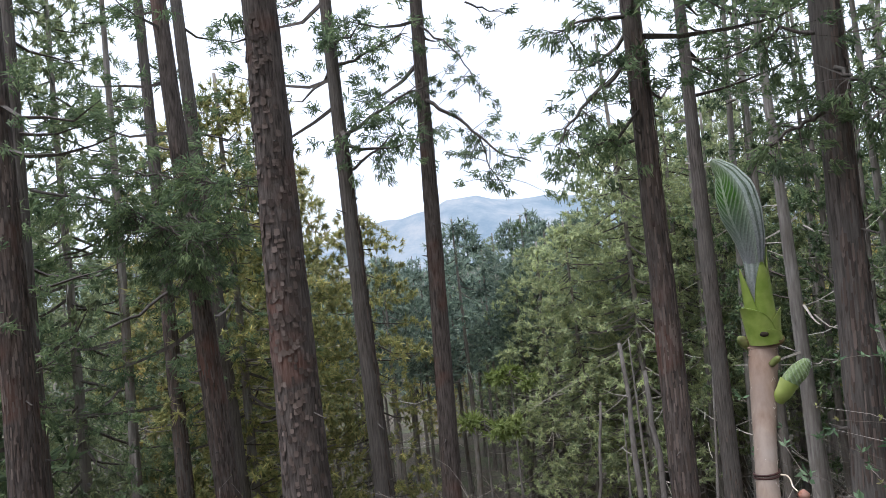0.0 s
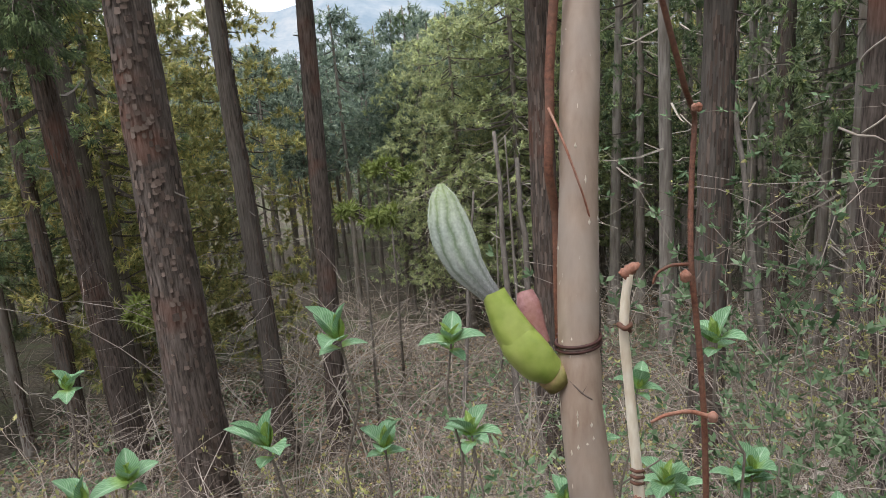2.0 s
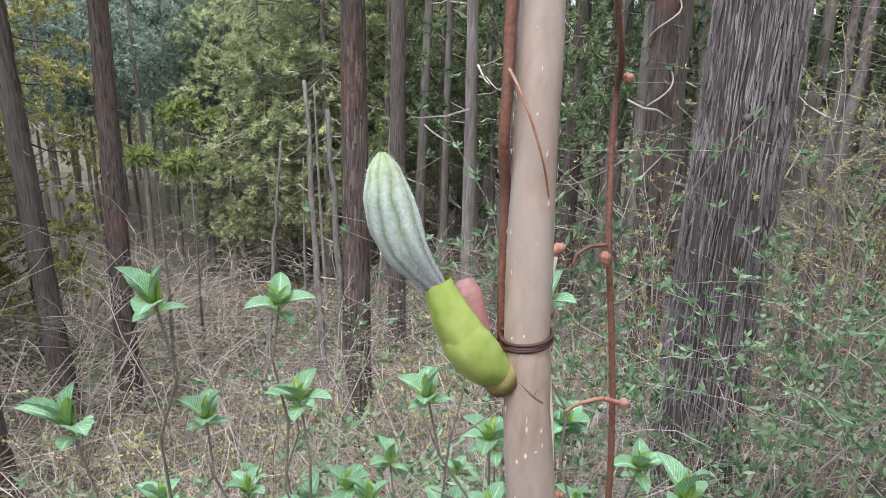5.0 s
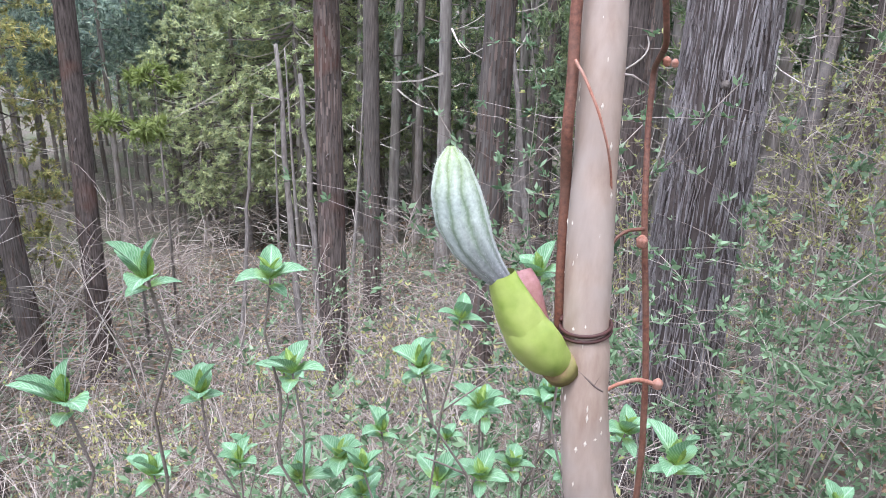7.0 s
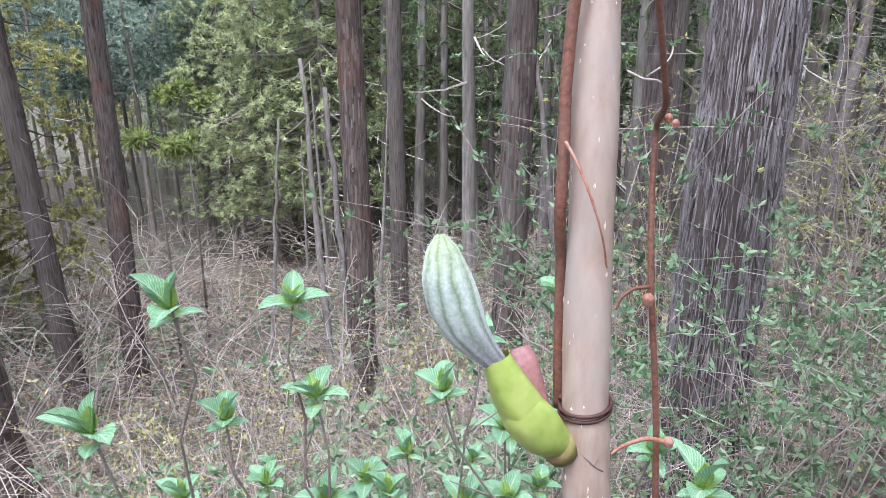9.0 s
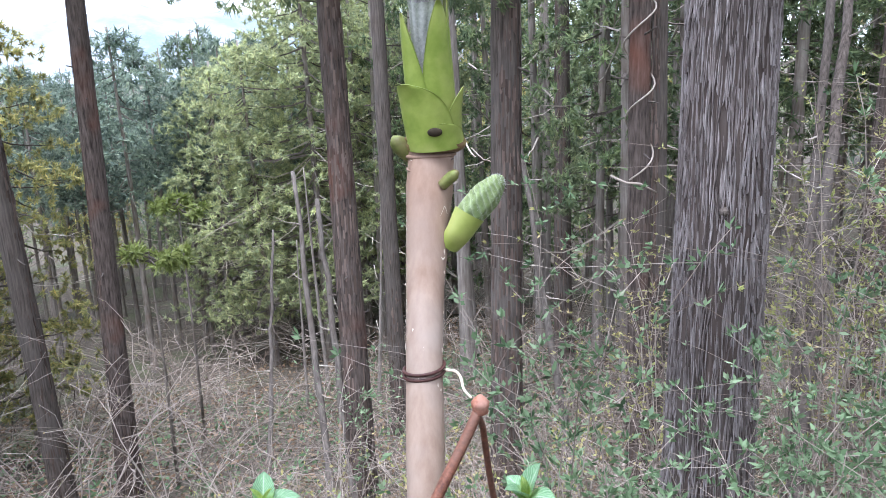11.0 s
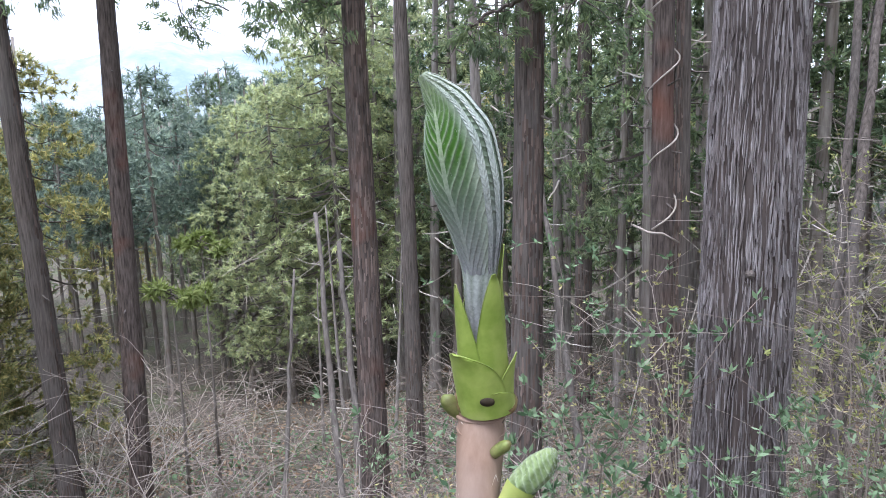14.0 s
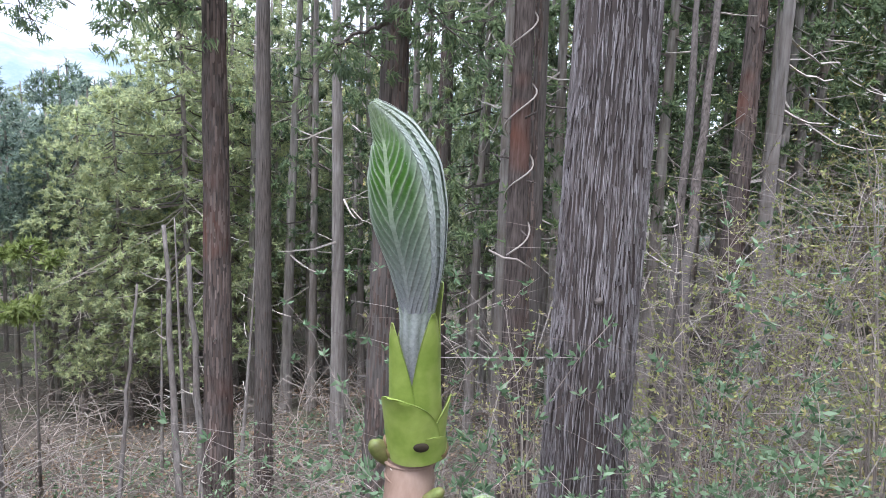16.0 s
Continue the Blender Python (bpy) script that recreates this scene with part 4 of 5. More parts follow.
def loft(points, halves, deep=0.7, sides=40, ribs=0, rib_depth=0.0, wide=RIGHT, twist=0.0, arc=None, offset=0.0, steps=48):
    """A body swept along points, wider than deep, with lengthwise folds; arc limits it to a part of its round. Also gives u, v."""
    pts, hw = np.array(points, float), np.array(halves, float)
    s0 = np.linspace(0, 1, len(pts))
    s = np.linspace(0, 1, steps)
    P = np.stack([np.interp(s, s0, pts[:, i]) for i in range(3)], -1)
    H = np.interp(s, s0, hw)
    for _ in range(3):
        P[1:-1] = (P[:-2] + 2 * P[1:-1] + P[2:]) / 4
        H[1:-1] = (H[:-2] + 2 * H[1:-1] + H[2:]) / 4
    tang = np.gradient(P, axis=0)
    tang /= np.linalg.norm(tang, axis=1, keepdims=True)
    a0, a1 = arc or (-math.pi, math.pi)
    th = np.linspace(a0, a1, sides + 1)
    verts, uv = [], []
    for i in range(steps):
        sd = wide - tang[i] * (wide @ tang[i])
        sd /= np.linalg.norm(sd)
        ot = np.cross(tang[i], sd)
        a = th + twist * s[i]
        fold = 1 + rib_depth * np.cos(ribs * a + 2.0 * s[i]) * np.sin(np.pi * s[i]) ** 0.5
        r = H[i] * fold + offset
        verts.extend(P[i] + (r * np.cos(a))[:, None] * sd + (r * deep * np.sin(a))[:, None] * ot)
        uv.extend(np.stack([(th - a0) / (a1 - a0), np.full(sides + 1, s[i])], -1))
    w = sides + 1
    faces = [(i * w + j, i * w + j + 1, (i + 1) * w + j + 1, (i + 1) * w + j) for i in range(steps - 1) for j in range(sides)]
    return verts, faces, uv


def petal(axis, up, r0, r1, height, mid, half, tip=2.2, flare=0.0, thick=0.0007, wide=RIGHT, point=0.6, lip=0.0, skew=0.0, roll=0.0, drift=0.0, rows=22, cols=18):
    """A bud scale: a thick curved shell about an axis, narrowing to a tip."""
    up = np.array(up, float) / np.linalg.norm(up)
    sd = wide - up * (wide @ up)
    sd /= np.linalg.norm(sd)
    ot = np.cross(up, sd)
    outer, inner = [], []
    for i in range(rows):
        s = i / (rows - 1)
        hw = half * max(0.02, 1 - s ** tip) ** point
        r = r0 + (r1 - r0) * s + flare * s ** 3
        for j in range(cols):
            q = j / (cols - 1) * 2 - 1
            a = mid - drift * s ** 1.3 + hw * q
            h = height * s * (1 - lip * q * q - skew * q)
            bend = roll * max(0.0, s - 0.72) ** 2 * (1 - skew * q * 1.5)
            h -= bend * 0.6
            for store, rr in ((outer, r + bend + thick * (1 - q * q) * (1 - 0.6 * s)), (inner, r + bend - thick * 0.5)):
                store.append(np.array(axis) + up * h + rr * (math.cos(a) * sd + math.sin(a) * ot))
    n = rows * cols
    faces = []
    for i in range(rows - 1):
        for j in range(cols - 1):
            a = i * cols + j
            faces.append((a, a + 1, a + cols + 1, a + cols))
            faces.append((n + a, n + a + cols, n + a + cols + 1, n + a + 1))
    rim = [i * cols for i in range(rows)] + [(rows - 1) * cols + j for j in range(1, cols)] + [i * cols + cols - 1 for i in range(rows - 2, -1, -1)]
    faces += [(a, n + a, n + b, b) for a, b in zip(rim[:-1], rim[1:])]
    return outer + inner, faces


def down(rng, verts, sides, count, length, first=0.0, last=1.0):
    """Short pale hairs that stand off a swept body."""
    v = np.array(verts).reshape(-1, sides + 1, 3)
    mid = v.mean(axis=1)
    along = np.gradient(mid, axis=0)
    along /= np.linalg.norm(along, axis=1, keepdims=True) + 1e-9
    i = rng.integers(int(first * (len(v) - 1)), int(last * (len(v) - 1)), count)
    j = rng.integers(0, sides, count)
    foot = v[i, j] + (v[i + 1, j] - v[i, j]) * rng.uniform(0, 1, (count, 1))
    out = foot - mid[i]
    out /= np.linalg.norm(out, axis=1, keepdims=True) + 1e-9
    d = out * 0.55 + along[i] * 0.8 + rng.normal(0, 0.3, (count, 3))
    d /= np.linalg.norm(d, axis=1, keepdims=True)
    s = np.cross(d, rng.normal(0, 1, (count, 3)))
    s /= np.linalg.norm(s, axis=1, keepdims=True)
    ln = length * rng.uniform(0.5, 1.3, (count, 1))
    tri = np.stack([foot + s * 0.00005, foot + d * ln, foot - s * 0.00005], 1).reshape(-1, 3)
    return tri, np.arange(len(tri)).reshape(-1, 3)


sapling = tagged(new("sapling"), "young shoot with pale brown speckled stem and opening grey-green bud", "sapling")
STEM = [(0.172, 0.33, -0.2), (0.158, 0.352, 0.6), (0.1545, 0.3715, 1.115), (0.151, 0.375, 1.13), (0.1495, 0.3795, 1.161), (0.1505, 0.384, 1.183), (0.1535, 0.391, 1.215), (0.158, 0.4, 1.262), (0.164, 0.412, 1.31), (0.1735, 0.431, 1.3657), (0.18, 0.443, 1.391), (0.191, 0.4595, 1.432), (0.1925, 0.462, 1.4385)]
STEM_R = [0.0105, 0.0092, 0.0079, 0.0077, 0.0075, 0.0071, 0.0070, 0.0068, 0.0063, 0.0063, 0.0068, 0.0083, 0.0087]


def stem_at(z):
    q = np.array(STEM)
    return np.array((np.interp(z, q[:, 2], q[:, 0]), np.interp(z, q[:, 2], q[:, 1]), z)), float(np.interp(z, q[:, 2], STEM_R))


fine_z = np.concatenate([np.linspace(-0.2, 1.08, 20), np.linspace(1.09, 1.4385, 70)])
rng = np.random.default_rng(3)
axis_pts, axis_r = [], []
for z in fine_z:
    p, r = stem_at(z)
    r += 0.00022 * math.sin(z * 90) + 0.0006 * math.exp(-((z - 1.174) / 0.006) ** 2) + 0.0004 * math.exp(-((z - 1.423) / 0.004) ** 2)
    axis_pts.append(p), axis_r.append(r)
piece("stem", *tube(axis_pts, axis_r, 40), M_STEM, sapling, True)
dots = []
for _ in range(260):
    z = rng.uniform(1.0, 1.425)
    p, r = stem_at(z)
    a = rng.uniform(0, 2 * np.pi)
    c = p + (r + 0.0001) * np.array((math.cos(a), math.sin(a), 0))
    h, wd = rng.uniform(0.0005, 0.0017), rng.uniform(0.0003, 0.0006)
    e = np.array((-math.sin(a), math.cos(a), 0)) * wd
    o = np.array((math.cos(a), math.sin(a), 0)) * 0.0003
    dots.append(([c + (0, 0, h), c + e, c - (0, 0, h), c - e, c + o], [(0, 4, 1), (1, 4, 2), (2, 4, 3), (3, 4, 0)]))
piece("lenticel_speckle", *join(dots), M_LENTICEL, sapling, kind="stuff", label="cream lenticel specks")
for z, dz, tilt in ((1.4345, 0.0016, 0.1), (1.4295, 0.001, -0.2), (1.4405, 0.002, 0.05)):
    p, r = stem_at(min(z, 1.4385))
    a = np.linspace(0, 2 * np.pi, 28)
    ring = np.stack([p[0] + (r + 0.0002) * np.cos(a), p[1] + (r + 0.0002) * np.sin(a), z + 0.003 * tilt * np.cos(a * 1.0 + 1)], -1)
    piece("scar_ring", *tube(ring, np.full(28, dz * 0.45), 6, False), M_SCALE_DARK if z > 1.44 else M_STEM, sapling, True)

# the folded leaves at the top
BUD = [(0.1913, 0.4585, 1.4568), (0.1906, 0.4586, 1.4732), (0.1907, 0.4580, 1.4872), (0.1886, 0.4564, 1.5032), (0.1853, 0.4564, 1.5185), (0.1821, 0.4550, 1.5333), (0.1780, 0.4542, 1.5432), (0.1729, 0.4542, 1.5493), (0.1696, 0.4540, 1.5522)]
BUD_W = [0.0042, 0.0050, 0.0058, 0.0085, 0.0115, 0.0108, 0.0066, 0.0030, 0.0006]
v, f, uv = loft(BUD, BUD_W, 0.72, 96, 11, 0.045, twist=0.5, steps=70)
bud = piece("leaf_bud", v, f, M_DOWNY, sapling, True, "folded grey downy leaves", uv=uv)
down_rng = np.random.default_rng(21)
piece("leaf_down", *down(down_rng, v, 96, 1900, 0.0011, 0.0, 0.97), M_DOWN, bud, label="silvery down", kind="stuff")
LEAF_A = BUD[2:8] + [BUD[8]]
v, f, uv = loft(LEAF_A, [0.0051, 0.0086, 0.0117, 0.0110, 0.0068, 0.0032, 0.0008], 0.78, 30, 0, 0, arc=(-math.pi + 0.02, -1.12), offset=0.0006, steps=50)
piece("leaf_down", *down(down_rng, v, 30, 350, 0.0008, 0.05, 0.96), M_DOWN, bud, label="silvery down", kind="stuff")
piece("opening_leaf", v, f, M_OPENING_LEAF, bud, True, "green leaf with pale herringbone veins", uv=uv)
LEAF_W = [0.0051, 0.0086, 0.0117, 0.0110, 0.0068, 0.0032, 0.0008]
v, f, uv = loft(LEAF_A, LEAF_W, 0.78, 40, 0, 0, arc=(-1.14, 0.6), offset=0.0005, steps=50)
piece("folded_leaf", v, f, M_FOLD, bud, True, "grey-green folded leaf", uv=uv)
for a0, a1 in ((-1.13, -0.92), (-0.76, -0.5), (-0.34, -0.06), (0.12, 0.4)):
    v, f, uv = loft(LEAF_A, LEAF_W, 0.78, 8, 0, 0, twist=-0.12, arc=(a0, a1), offset=0.0010, steps=50)
    piece("leaf_pleat", v, f, M_PLEAT, bud, True, "pale downy pleat", uv=uv)
    piece("leaf_down", *down(down_rng, v, 8, 130, 0.0008, 0.05, 0.95), M_DOWN, bud, label="silvery down", kind="stuff")

# green scales that clasp the bud
TOP = np.array((0.1936, 0.4604, 1.4374))
UP = np.array(BUD[1]) - TOP
piece("bud_scale", *petal(TOP, UP, 0.0086, 0.0082, 0.047, -2.75, 1.3, 1.7, 0.0002, point=0.75), M_SCALE, sapling, True)
piece("bud_scale", *petal(TOP, UP, 0.0088, 0.0076, 0.050, -0.78, 1.3, 2.0, 0.0002, point=0.62), M_SCALE, sapling, True)
piece("bud_scale", *petal(TOP, UP, 0.0083, 0.0080, 0.059, 0.25, 0.75, 3.2, 0.0006, point=0.5, roll=0.02), M_SCALE, sapling, True, "tall green scale with a hooked tip")
piece("bud_scale", *petal(TOP, UP, 0.0082, 0.0080, 0.045, 1.7, 1.2, 2.0, 0.0), M_SCALE, sapling, True)
piece("bud_scale", *petal(TOP, UP, 0.0101, 0.0116, 0.0245, -1.8, 1.1, 3.6, 0.0004, 0.0016, point=0.55, roll=0.016, drift=0.55), M_SCALE, sapling, True, "short green scale with a rolled pale rim")
piece("bud_scale", *petal(TOP, UP, 0.0095, 0.0102, 0.0205, -0.6, 0.8, 2.2, 0.0018, point=0.65, drift=-0.35), M_SCALE, sapling, True, "short curled green scale")
piece("bud_scale", *petal(TOP, UP, 0.0104, 0.0112, 0.0095, -1.3, 1.05, 2.4, 0.0004), M_SCALE, sapling, True)
TOWARD = np.array((-0.384, -0.923, 0))
knob = TOP + np.array(UP) / np.linalg.norm(UP) * 0.0060 + TOWARD * 0.0121
scar_v, scar_f = tube([knob - TOWARD * 0.004, knob, knob + TOWARD * 0.0003], [0.0025, 0.0022, 0.0008], 18)
piece("leaf_scar", [knob + (np.array(p) - knob) * (1.15, 1.15, 0.7) for p in scar_v], scar_f, M_SCAR, sapling, True, "dark brown scar")

a = np.linspace(0, 2 * np.pi, 28)
collar = np.stack([TOP[0] + 0.0088 * np.cos(a), TOP[1] + 0.0088 * np.sin(a), TOP[2] + 0.0012 + 0.0006 * np.cos(a * 3)], -1)
piece("collar", *tube(collar, np.full(28, 0.0024), 8, False), M_SCALE_DARK, sapling, True, "brown scar ring under the bud")

# small side buds below it
SIDE = [(0.1904, 0.4446, 1.4043), (0.1928, 0.4413, 1.4090), (0.1966, 0.4400, 1.4156), (0.2022, 0.4379, 1.4217), (0.2061, 0.4362, 1.4265), (0.2077, 0.4358, 1.4278)]
v, f, uv = loft(SIDE, [0.0027, 0.0031, 0.0050, 0.0052, 0.0030, 0.0007], 0.8, 40, 7, 0.06, wide=np.array((0.7, -0.3, -0.6)), steps=36)
side_bud = piece("side_bud", v, f, M_SIDE, sapling, True, "small half-open green side bud", uv=uv)
piece("leaf_down", *down(down_rng, v, 40, 700, 0.0009, 0.2, 0.97), M_DOWN, side_bud, label="pale down", kind="stuff")
v, f, uv = loft(SIDE[:3], [0.0034, 0.0042, 0.0052], 0.85, 30, 0, 0, wide=np.array((0.7, -0.3, -0.6)), arc=(-3.0, 0.2), offset=0.0005, steps=24)
piece("bud_scale", v, f, M_SCALE, side_bud, True)
for pts, w0 in (([(0.1870, 0.4643, 1.4339), (0.1824, 0.4647, 1.4374), (0.1799, 0.4653, 1.4403), (0.1792, 0.4659, 1.4417)], 0.0034), ([(0.1901, 0.4479, 1.4249), (0.1924, 0.4454, 1.4280), (0.1941, 0.4439, 1.4292), (0.1948, 0.4436, 1.4292)], 0.0021)):
    v, f, uv = loft(pts, [w0, w0 * 1.05, w0 * 0.8, w0 * 0.15], 0.9, 20, wide=np.array((0.5, -0.2, 0.8)), steps=16)
    piece("side_bud", v, f, M_BUDLET, sapling, True, "closed green side bud")

# the shoot that opens from the middle of the stem
W2 = np.array((0.55, -0.2, 0.75))
BUD2 = [(0.1232, 0.3897, 1.2004), (0.1187, 0.3913, 1.2059), (0.1140, 0.3932, 1.2126), (0.1110, 0.3953, 1.2208), (0.1090, 0.3960, 1.2289), (0.1080, 0.3965, 1.2369), (0.1077, 0.3968, 1.2410)]
shoot_leaf = loft(BUD2, [0.0030, 0.0043, 0.0063, 0.0075, 0.0068, 0.0044, 0.0010], 0.85, 72, 13, 0.03, wide=W2, twist=0.3, steps=50)
shoot = piece("side_shoot", *shoot_leaf[:2], M_SHOOT, sapling, True, "pale downy folded leaves of a side shoot", uv=shoot_leaf[2])
piece("leaf_down", *down(down_rng, shoot_leaf[0], 72, 2000, 0.001, 0.0, 0.97), M_DOWN, shoot, label="silvery down", kind="stuff")
SHEATH = [(0.1404, 0.3824, 1.1743), (0.1356, 0.3829, 1.1779), (0.1307, 0.3848, 1.1841), (0.1265, 0.3871, 1.1922), (0.1240, 0.3891, 1.1988), (0.1225, 0.3902, 1.2032)]
v, f, uv = loft(SHEATH, [0.0045, 0.0065, 0.0071, 0.0063, 0.0051, 0.0042], 0.88, 44, 4, 0.05, wide=W2, steps=36)
piece("sheath", v, f, M_SCALE, shoot, True, "yellow-green sheath")
v, f, uv = loft(SHEATH[:3] + [(0.1288, 0.3859, 1.1881)], [0.0048, 0.0069, 0.0074, 0.0064], 0.9, 44, 4, 0.04, wide=W2, offset=0.0003, steps=20)
piece("sheath_base", v, f, M_SCALE, shoot, True, "yellow-green overlapping scale")
piece("scar", *tube([(0.1426, 0.3833, 1.1718), (0.1394, 0.3827, 1.1744)], [0.0066, 0.0058], 20), M_SCALE_DARK, shoot, True)
v, f, uv = loft([(0.1399, 0.3920, 1.1809), (0.1378, 0.3955, 1.1872), (0.1371, 0.3986, 1.1936), (0.1365, 0.4012, 1.1983)], [0.003, 0.0043, 0.0046, 0.003], 0.7, 24, steps=20)
piece("pink_bud", v, f, M_PINK, sapling, True, "small pink side bud")


# ---- dry climbers round the sapling ----
def smooth_line(points, n=40):
    p = np.array(points, float)
    s0, s = np.linspace(0, 1, len(p)), np.linspace(0, 1, n)
    q = np.stack([np.interp(s, s0, p[:, i]) for i in range(3)], -1)
    for _ in range(2):
        q[1:-1] = (q[:-2] + 2 * q[1:-1] + q[2:]) / 4
    return q


def rod(name, points, r0, r1, mat, parent, n=40, sides=10, knobbly=0.0, label=""):
    q = smooth_line(points, n)
    r = np.linspace(r0, r1, n) * (1 + knobbly * np.sin(np.linspace(0, 40, n)))
    return piece(name, *tube(q, r, sides), mat, parent, True, label)


def coil(z, tilt, turns, parent, name="tendril", gap=0.0019, r=0.00062):
    """A tendril wrapped round the sapling's stem."""
    a = np.linspace(0, 2 * np.pi * turns, int(40 * turns))
    p, rad = stem_at(z)
    pts = np.stack([p[0] + (rad + r * 1.0) * np.cos(a), p[1] + (rad + r * 1.0) * np.sin(a), z + gap * a / (2 * np.pi) - gap * turns / 2 + tilt * np.cos(a + 0.4)], -1)
    piece(name, *tube(pts, np.full(len(pts), r), 7), M_TIE, parent, True, "dark brown tendril wrapped round the stem")


vine = tagged(new("dry_vine"), "leafless red-brown vine with orange buds tied to the sapling", "vine")
NODE_A = (0.1843, 0.4134, 1.3545)
rod("vine_stem", [NODE_A, (0.1788, 0.4113, 1.3474), (0.1647, 0.4057, 1.3318), (0.1541, 0.4051, 1.3147), (0.1515, 0.4054, 1.2977), (0.1484, 0.4021, 1.2758), (0.1470, 0.3986, 1.2593), (0.1451, 0.3961, 1.2418), (0.1486, 0.3991, 1.2251), (0.1469, 0.3946, 1.1952), (0.1463, 0.3919, 1.1796)], 0.0018, 0.0017, M_VINE, vine, 70)
rod("vine_stem", [NODE_A, (0.1890, 0.4190, 1.3467), (0.1944, 0.4266, 1.3278), (0.1984, 0.4309, 1.3113), (0.2075, 0.4347, 1.2860), (0.2165, 0.4394, 1.2630), (0.2340, 0.4652, 1.2508), (0.2297, 0.4590, 1.2275), (0.2258, 0.4519, 1.2088), (0.2228, 0.4451, 1.1879), (0.2239, 0.4384, 1.1525), (0.2238, 0.4323, 1.1221), (0.2220, 0.4248, 1.0786), (0.214, 0.42, 0.6), (0.23, 0.44, -0.2)], 0.0011, 0.0015, M_VINE, vine, 110)


def node(at, size, name="vine_bud", squash=1.2):
    n = 7
    s = np.linspace(-1, 1, n)
    pts = [(at[0], at[1], at[2] + size * squash * q) for q in s]
    r = [size * (0.25 + 0.75 * math.sqrt(max(0.0, 1 - q * q))) * (1 + 0.12 * math.sin(q * 7)) for q in s]
    piece(name, *tube(pts, r, 10), M_NODE, vine, True, "dry orange bud")


node((0.1856, 0.4135, 1.3570), 0.0030)
node((0.1540, 0.4070, 1.3172), 0.0018)
node((0.1917, 0.4279, 1.3067), 0.0017)
node((0.2188, 0.4363, 1.2565), 0.0014)
node((0.2178, 0.4398, 1.1844), 0.0024)
node((0.2285, 0.4517, 1.2552), 0.0017)
node((0.2242, 0.4253, 1.1239), 0.0022)
rod("vine_twig", [(0.1887, 0.4221, 1.3094), (0.1947, 0.4229, 1.3096), (0.1988, 0.4241, 1.3119), (0.2008, 0.4234, 1.3126)], 0.0011, 0.0005, M_VINE, vine, 14, 6)
rod("vine_twig", [(0.2199, 0.4418, 1.1891), (0.2120, 0.4425, 1.1893), (0.2055, 0.4419, 1.1866), (0.2033, 0.4410, 1.1821)], 0.0009, 0.0005, M_VINE, vine, 16, 6)
rod("vine_twig", [(0.2257, 0.4257, 1.1227), (0.2149, 0.4282, 1.1269), (0.2030, 0.4283, 1.1263), (0.1969, 0.4278, 1.1240)], 0.0012, 0.0006, M_NODE, vine, 16, 6)
rod("tendril", [(0.1460, 0.3967, 1.2634), (0.1472, 0.3923, 1.2584), (0.1490, 0.3873, 1.2502), (0.1516, 0.3850, 1.2410), (0.1545, 0.3857, 1.2329), (0.1571, 0.3873, 1.2244), (0.1591, 0.3895, 1.2138)], 0.0005, 0.0003, M_NODE, vine, 30, 7, label="thin red tendril")
rod("tendril", [(0.1788, 0.4274, 1.3657), (0.1826, 0.4256, 1.3654), (0.1836, 0.4234, 1.3636), (0.1829, 0.4204, 1.3604), (0.1841, 0.4170, 1.3586)], 0.0006, 0.0004, M_STALK, vine, 20, 6, label="thin curling tendril")
def stem_line(name, zs, angles, thick, mat, label=""):
    """A raised crack or scar that runs over the stem's bark."""
    pts = []
    for z, a in zip(np.interp(np.linspace(0, 1, 24), np.linspace(0, 1, len(zs)), zs), np.interp(np.linspace(0, 1, 24), np.linspace(0, 1, len(angles)), angles)):
        p, r = stem_at(z)
        pts.append(p + (r + thick * 0.1) * np.array((math.cos(a), math.sin(a), 0)))
    piece(name, *tube(pts, np.full(24, thick) * (0.5 + 0.5 * np.sin(np.linspace(0.3, 2.9, 24))), 6), mat, sapling, True, label)


# angles run from the side of the shoot round the front of the stem
stem_line("leaf_scar", (1.1745, 1.1725, 1.169, 1.1665), (-2.75, -2.3, -1.8, -1.35), 0.0004, M_CRACK, "dark scar line in the bark")
stem_line("leaf_scar", (1.169, 1.1735, 1.177), (-1.8, -1.4, -0.95), 0.00035, M_CRACK, "dark scar line in the bark")
for k, (z, a0, a1, tilt) in enumerate(((1.4335, -3.0, -1.7, -0.001), (1.4285, -2.6, -1.1, 0.0012), (1.424, -2.2, -0.7, -0.0006), (1.4205, -2.9, -2.0, 0.0008), (1.416, -1.8, -1.0, -0.002))):
    stem_line("bark_crack", (z, z + tilt, z - tilt, z + tilt * 0.5), (a0, a0 * 0.6 + a1 * 0.4, a0 * 0.3 + a1 * 0.7, a1), 0.0005, M_CRACK if k % 2 else M_LENTICEL)
crack_rng = np.random.default_rng(17)
for k in range(22):
    z, a0 = crack_rng.uniform(1.395, 1.436), crack_rng.uniform(-3.1, -0.5)
    rise, wide = crack_rng.normal(0, 0.0022), crack_rng.uniform(0.15, 0.6)
    stem_line("bark_crack", (z, z + rise, z + rise * 0.4), (a0, a0 + wide * 0.5, a0 + wide), crack_rng.uniform(0.0002, 0.0004), (M_CRACK, M_LENTICEL, M_STEM)[k % 3])
coil(1.3655, 0.0004, 2.3, vine)
coil(1.1835, 0.0007, 2.4, vine)

stalk = tagged(new("dead_stalk"), "thin cream dead stalk with a brown broken tip", "stalk")
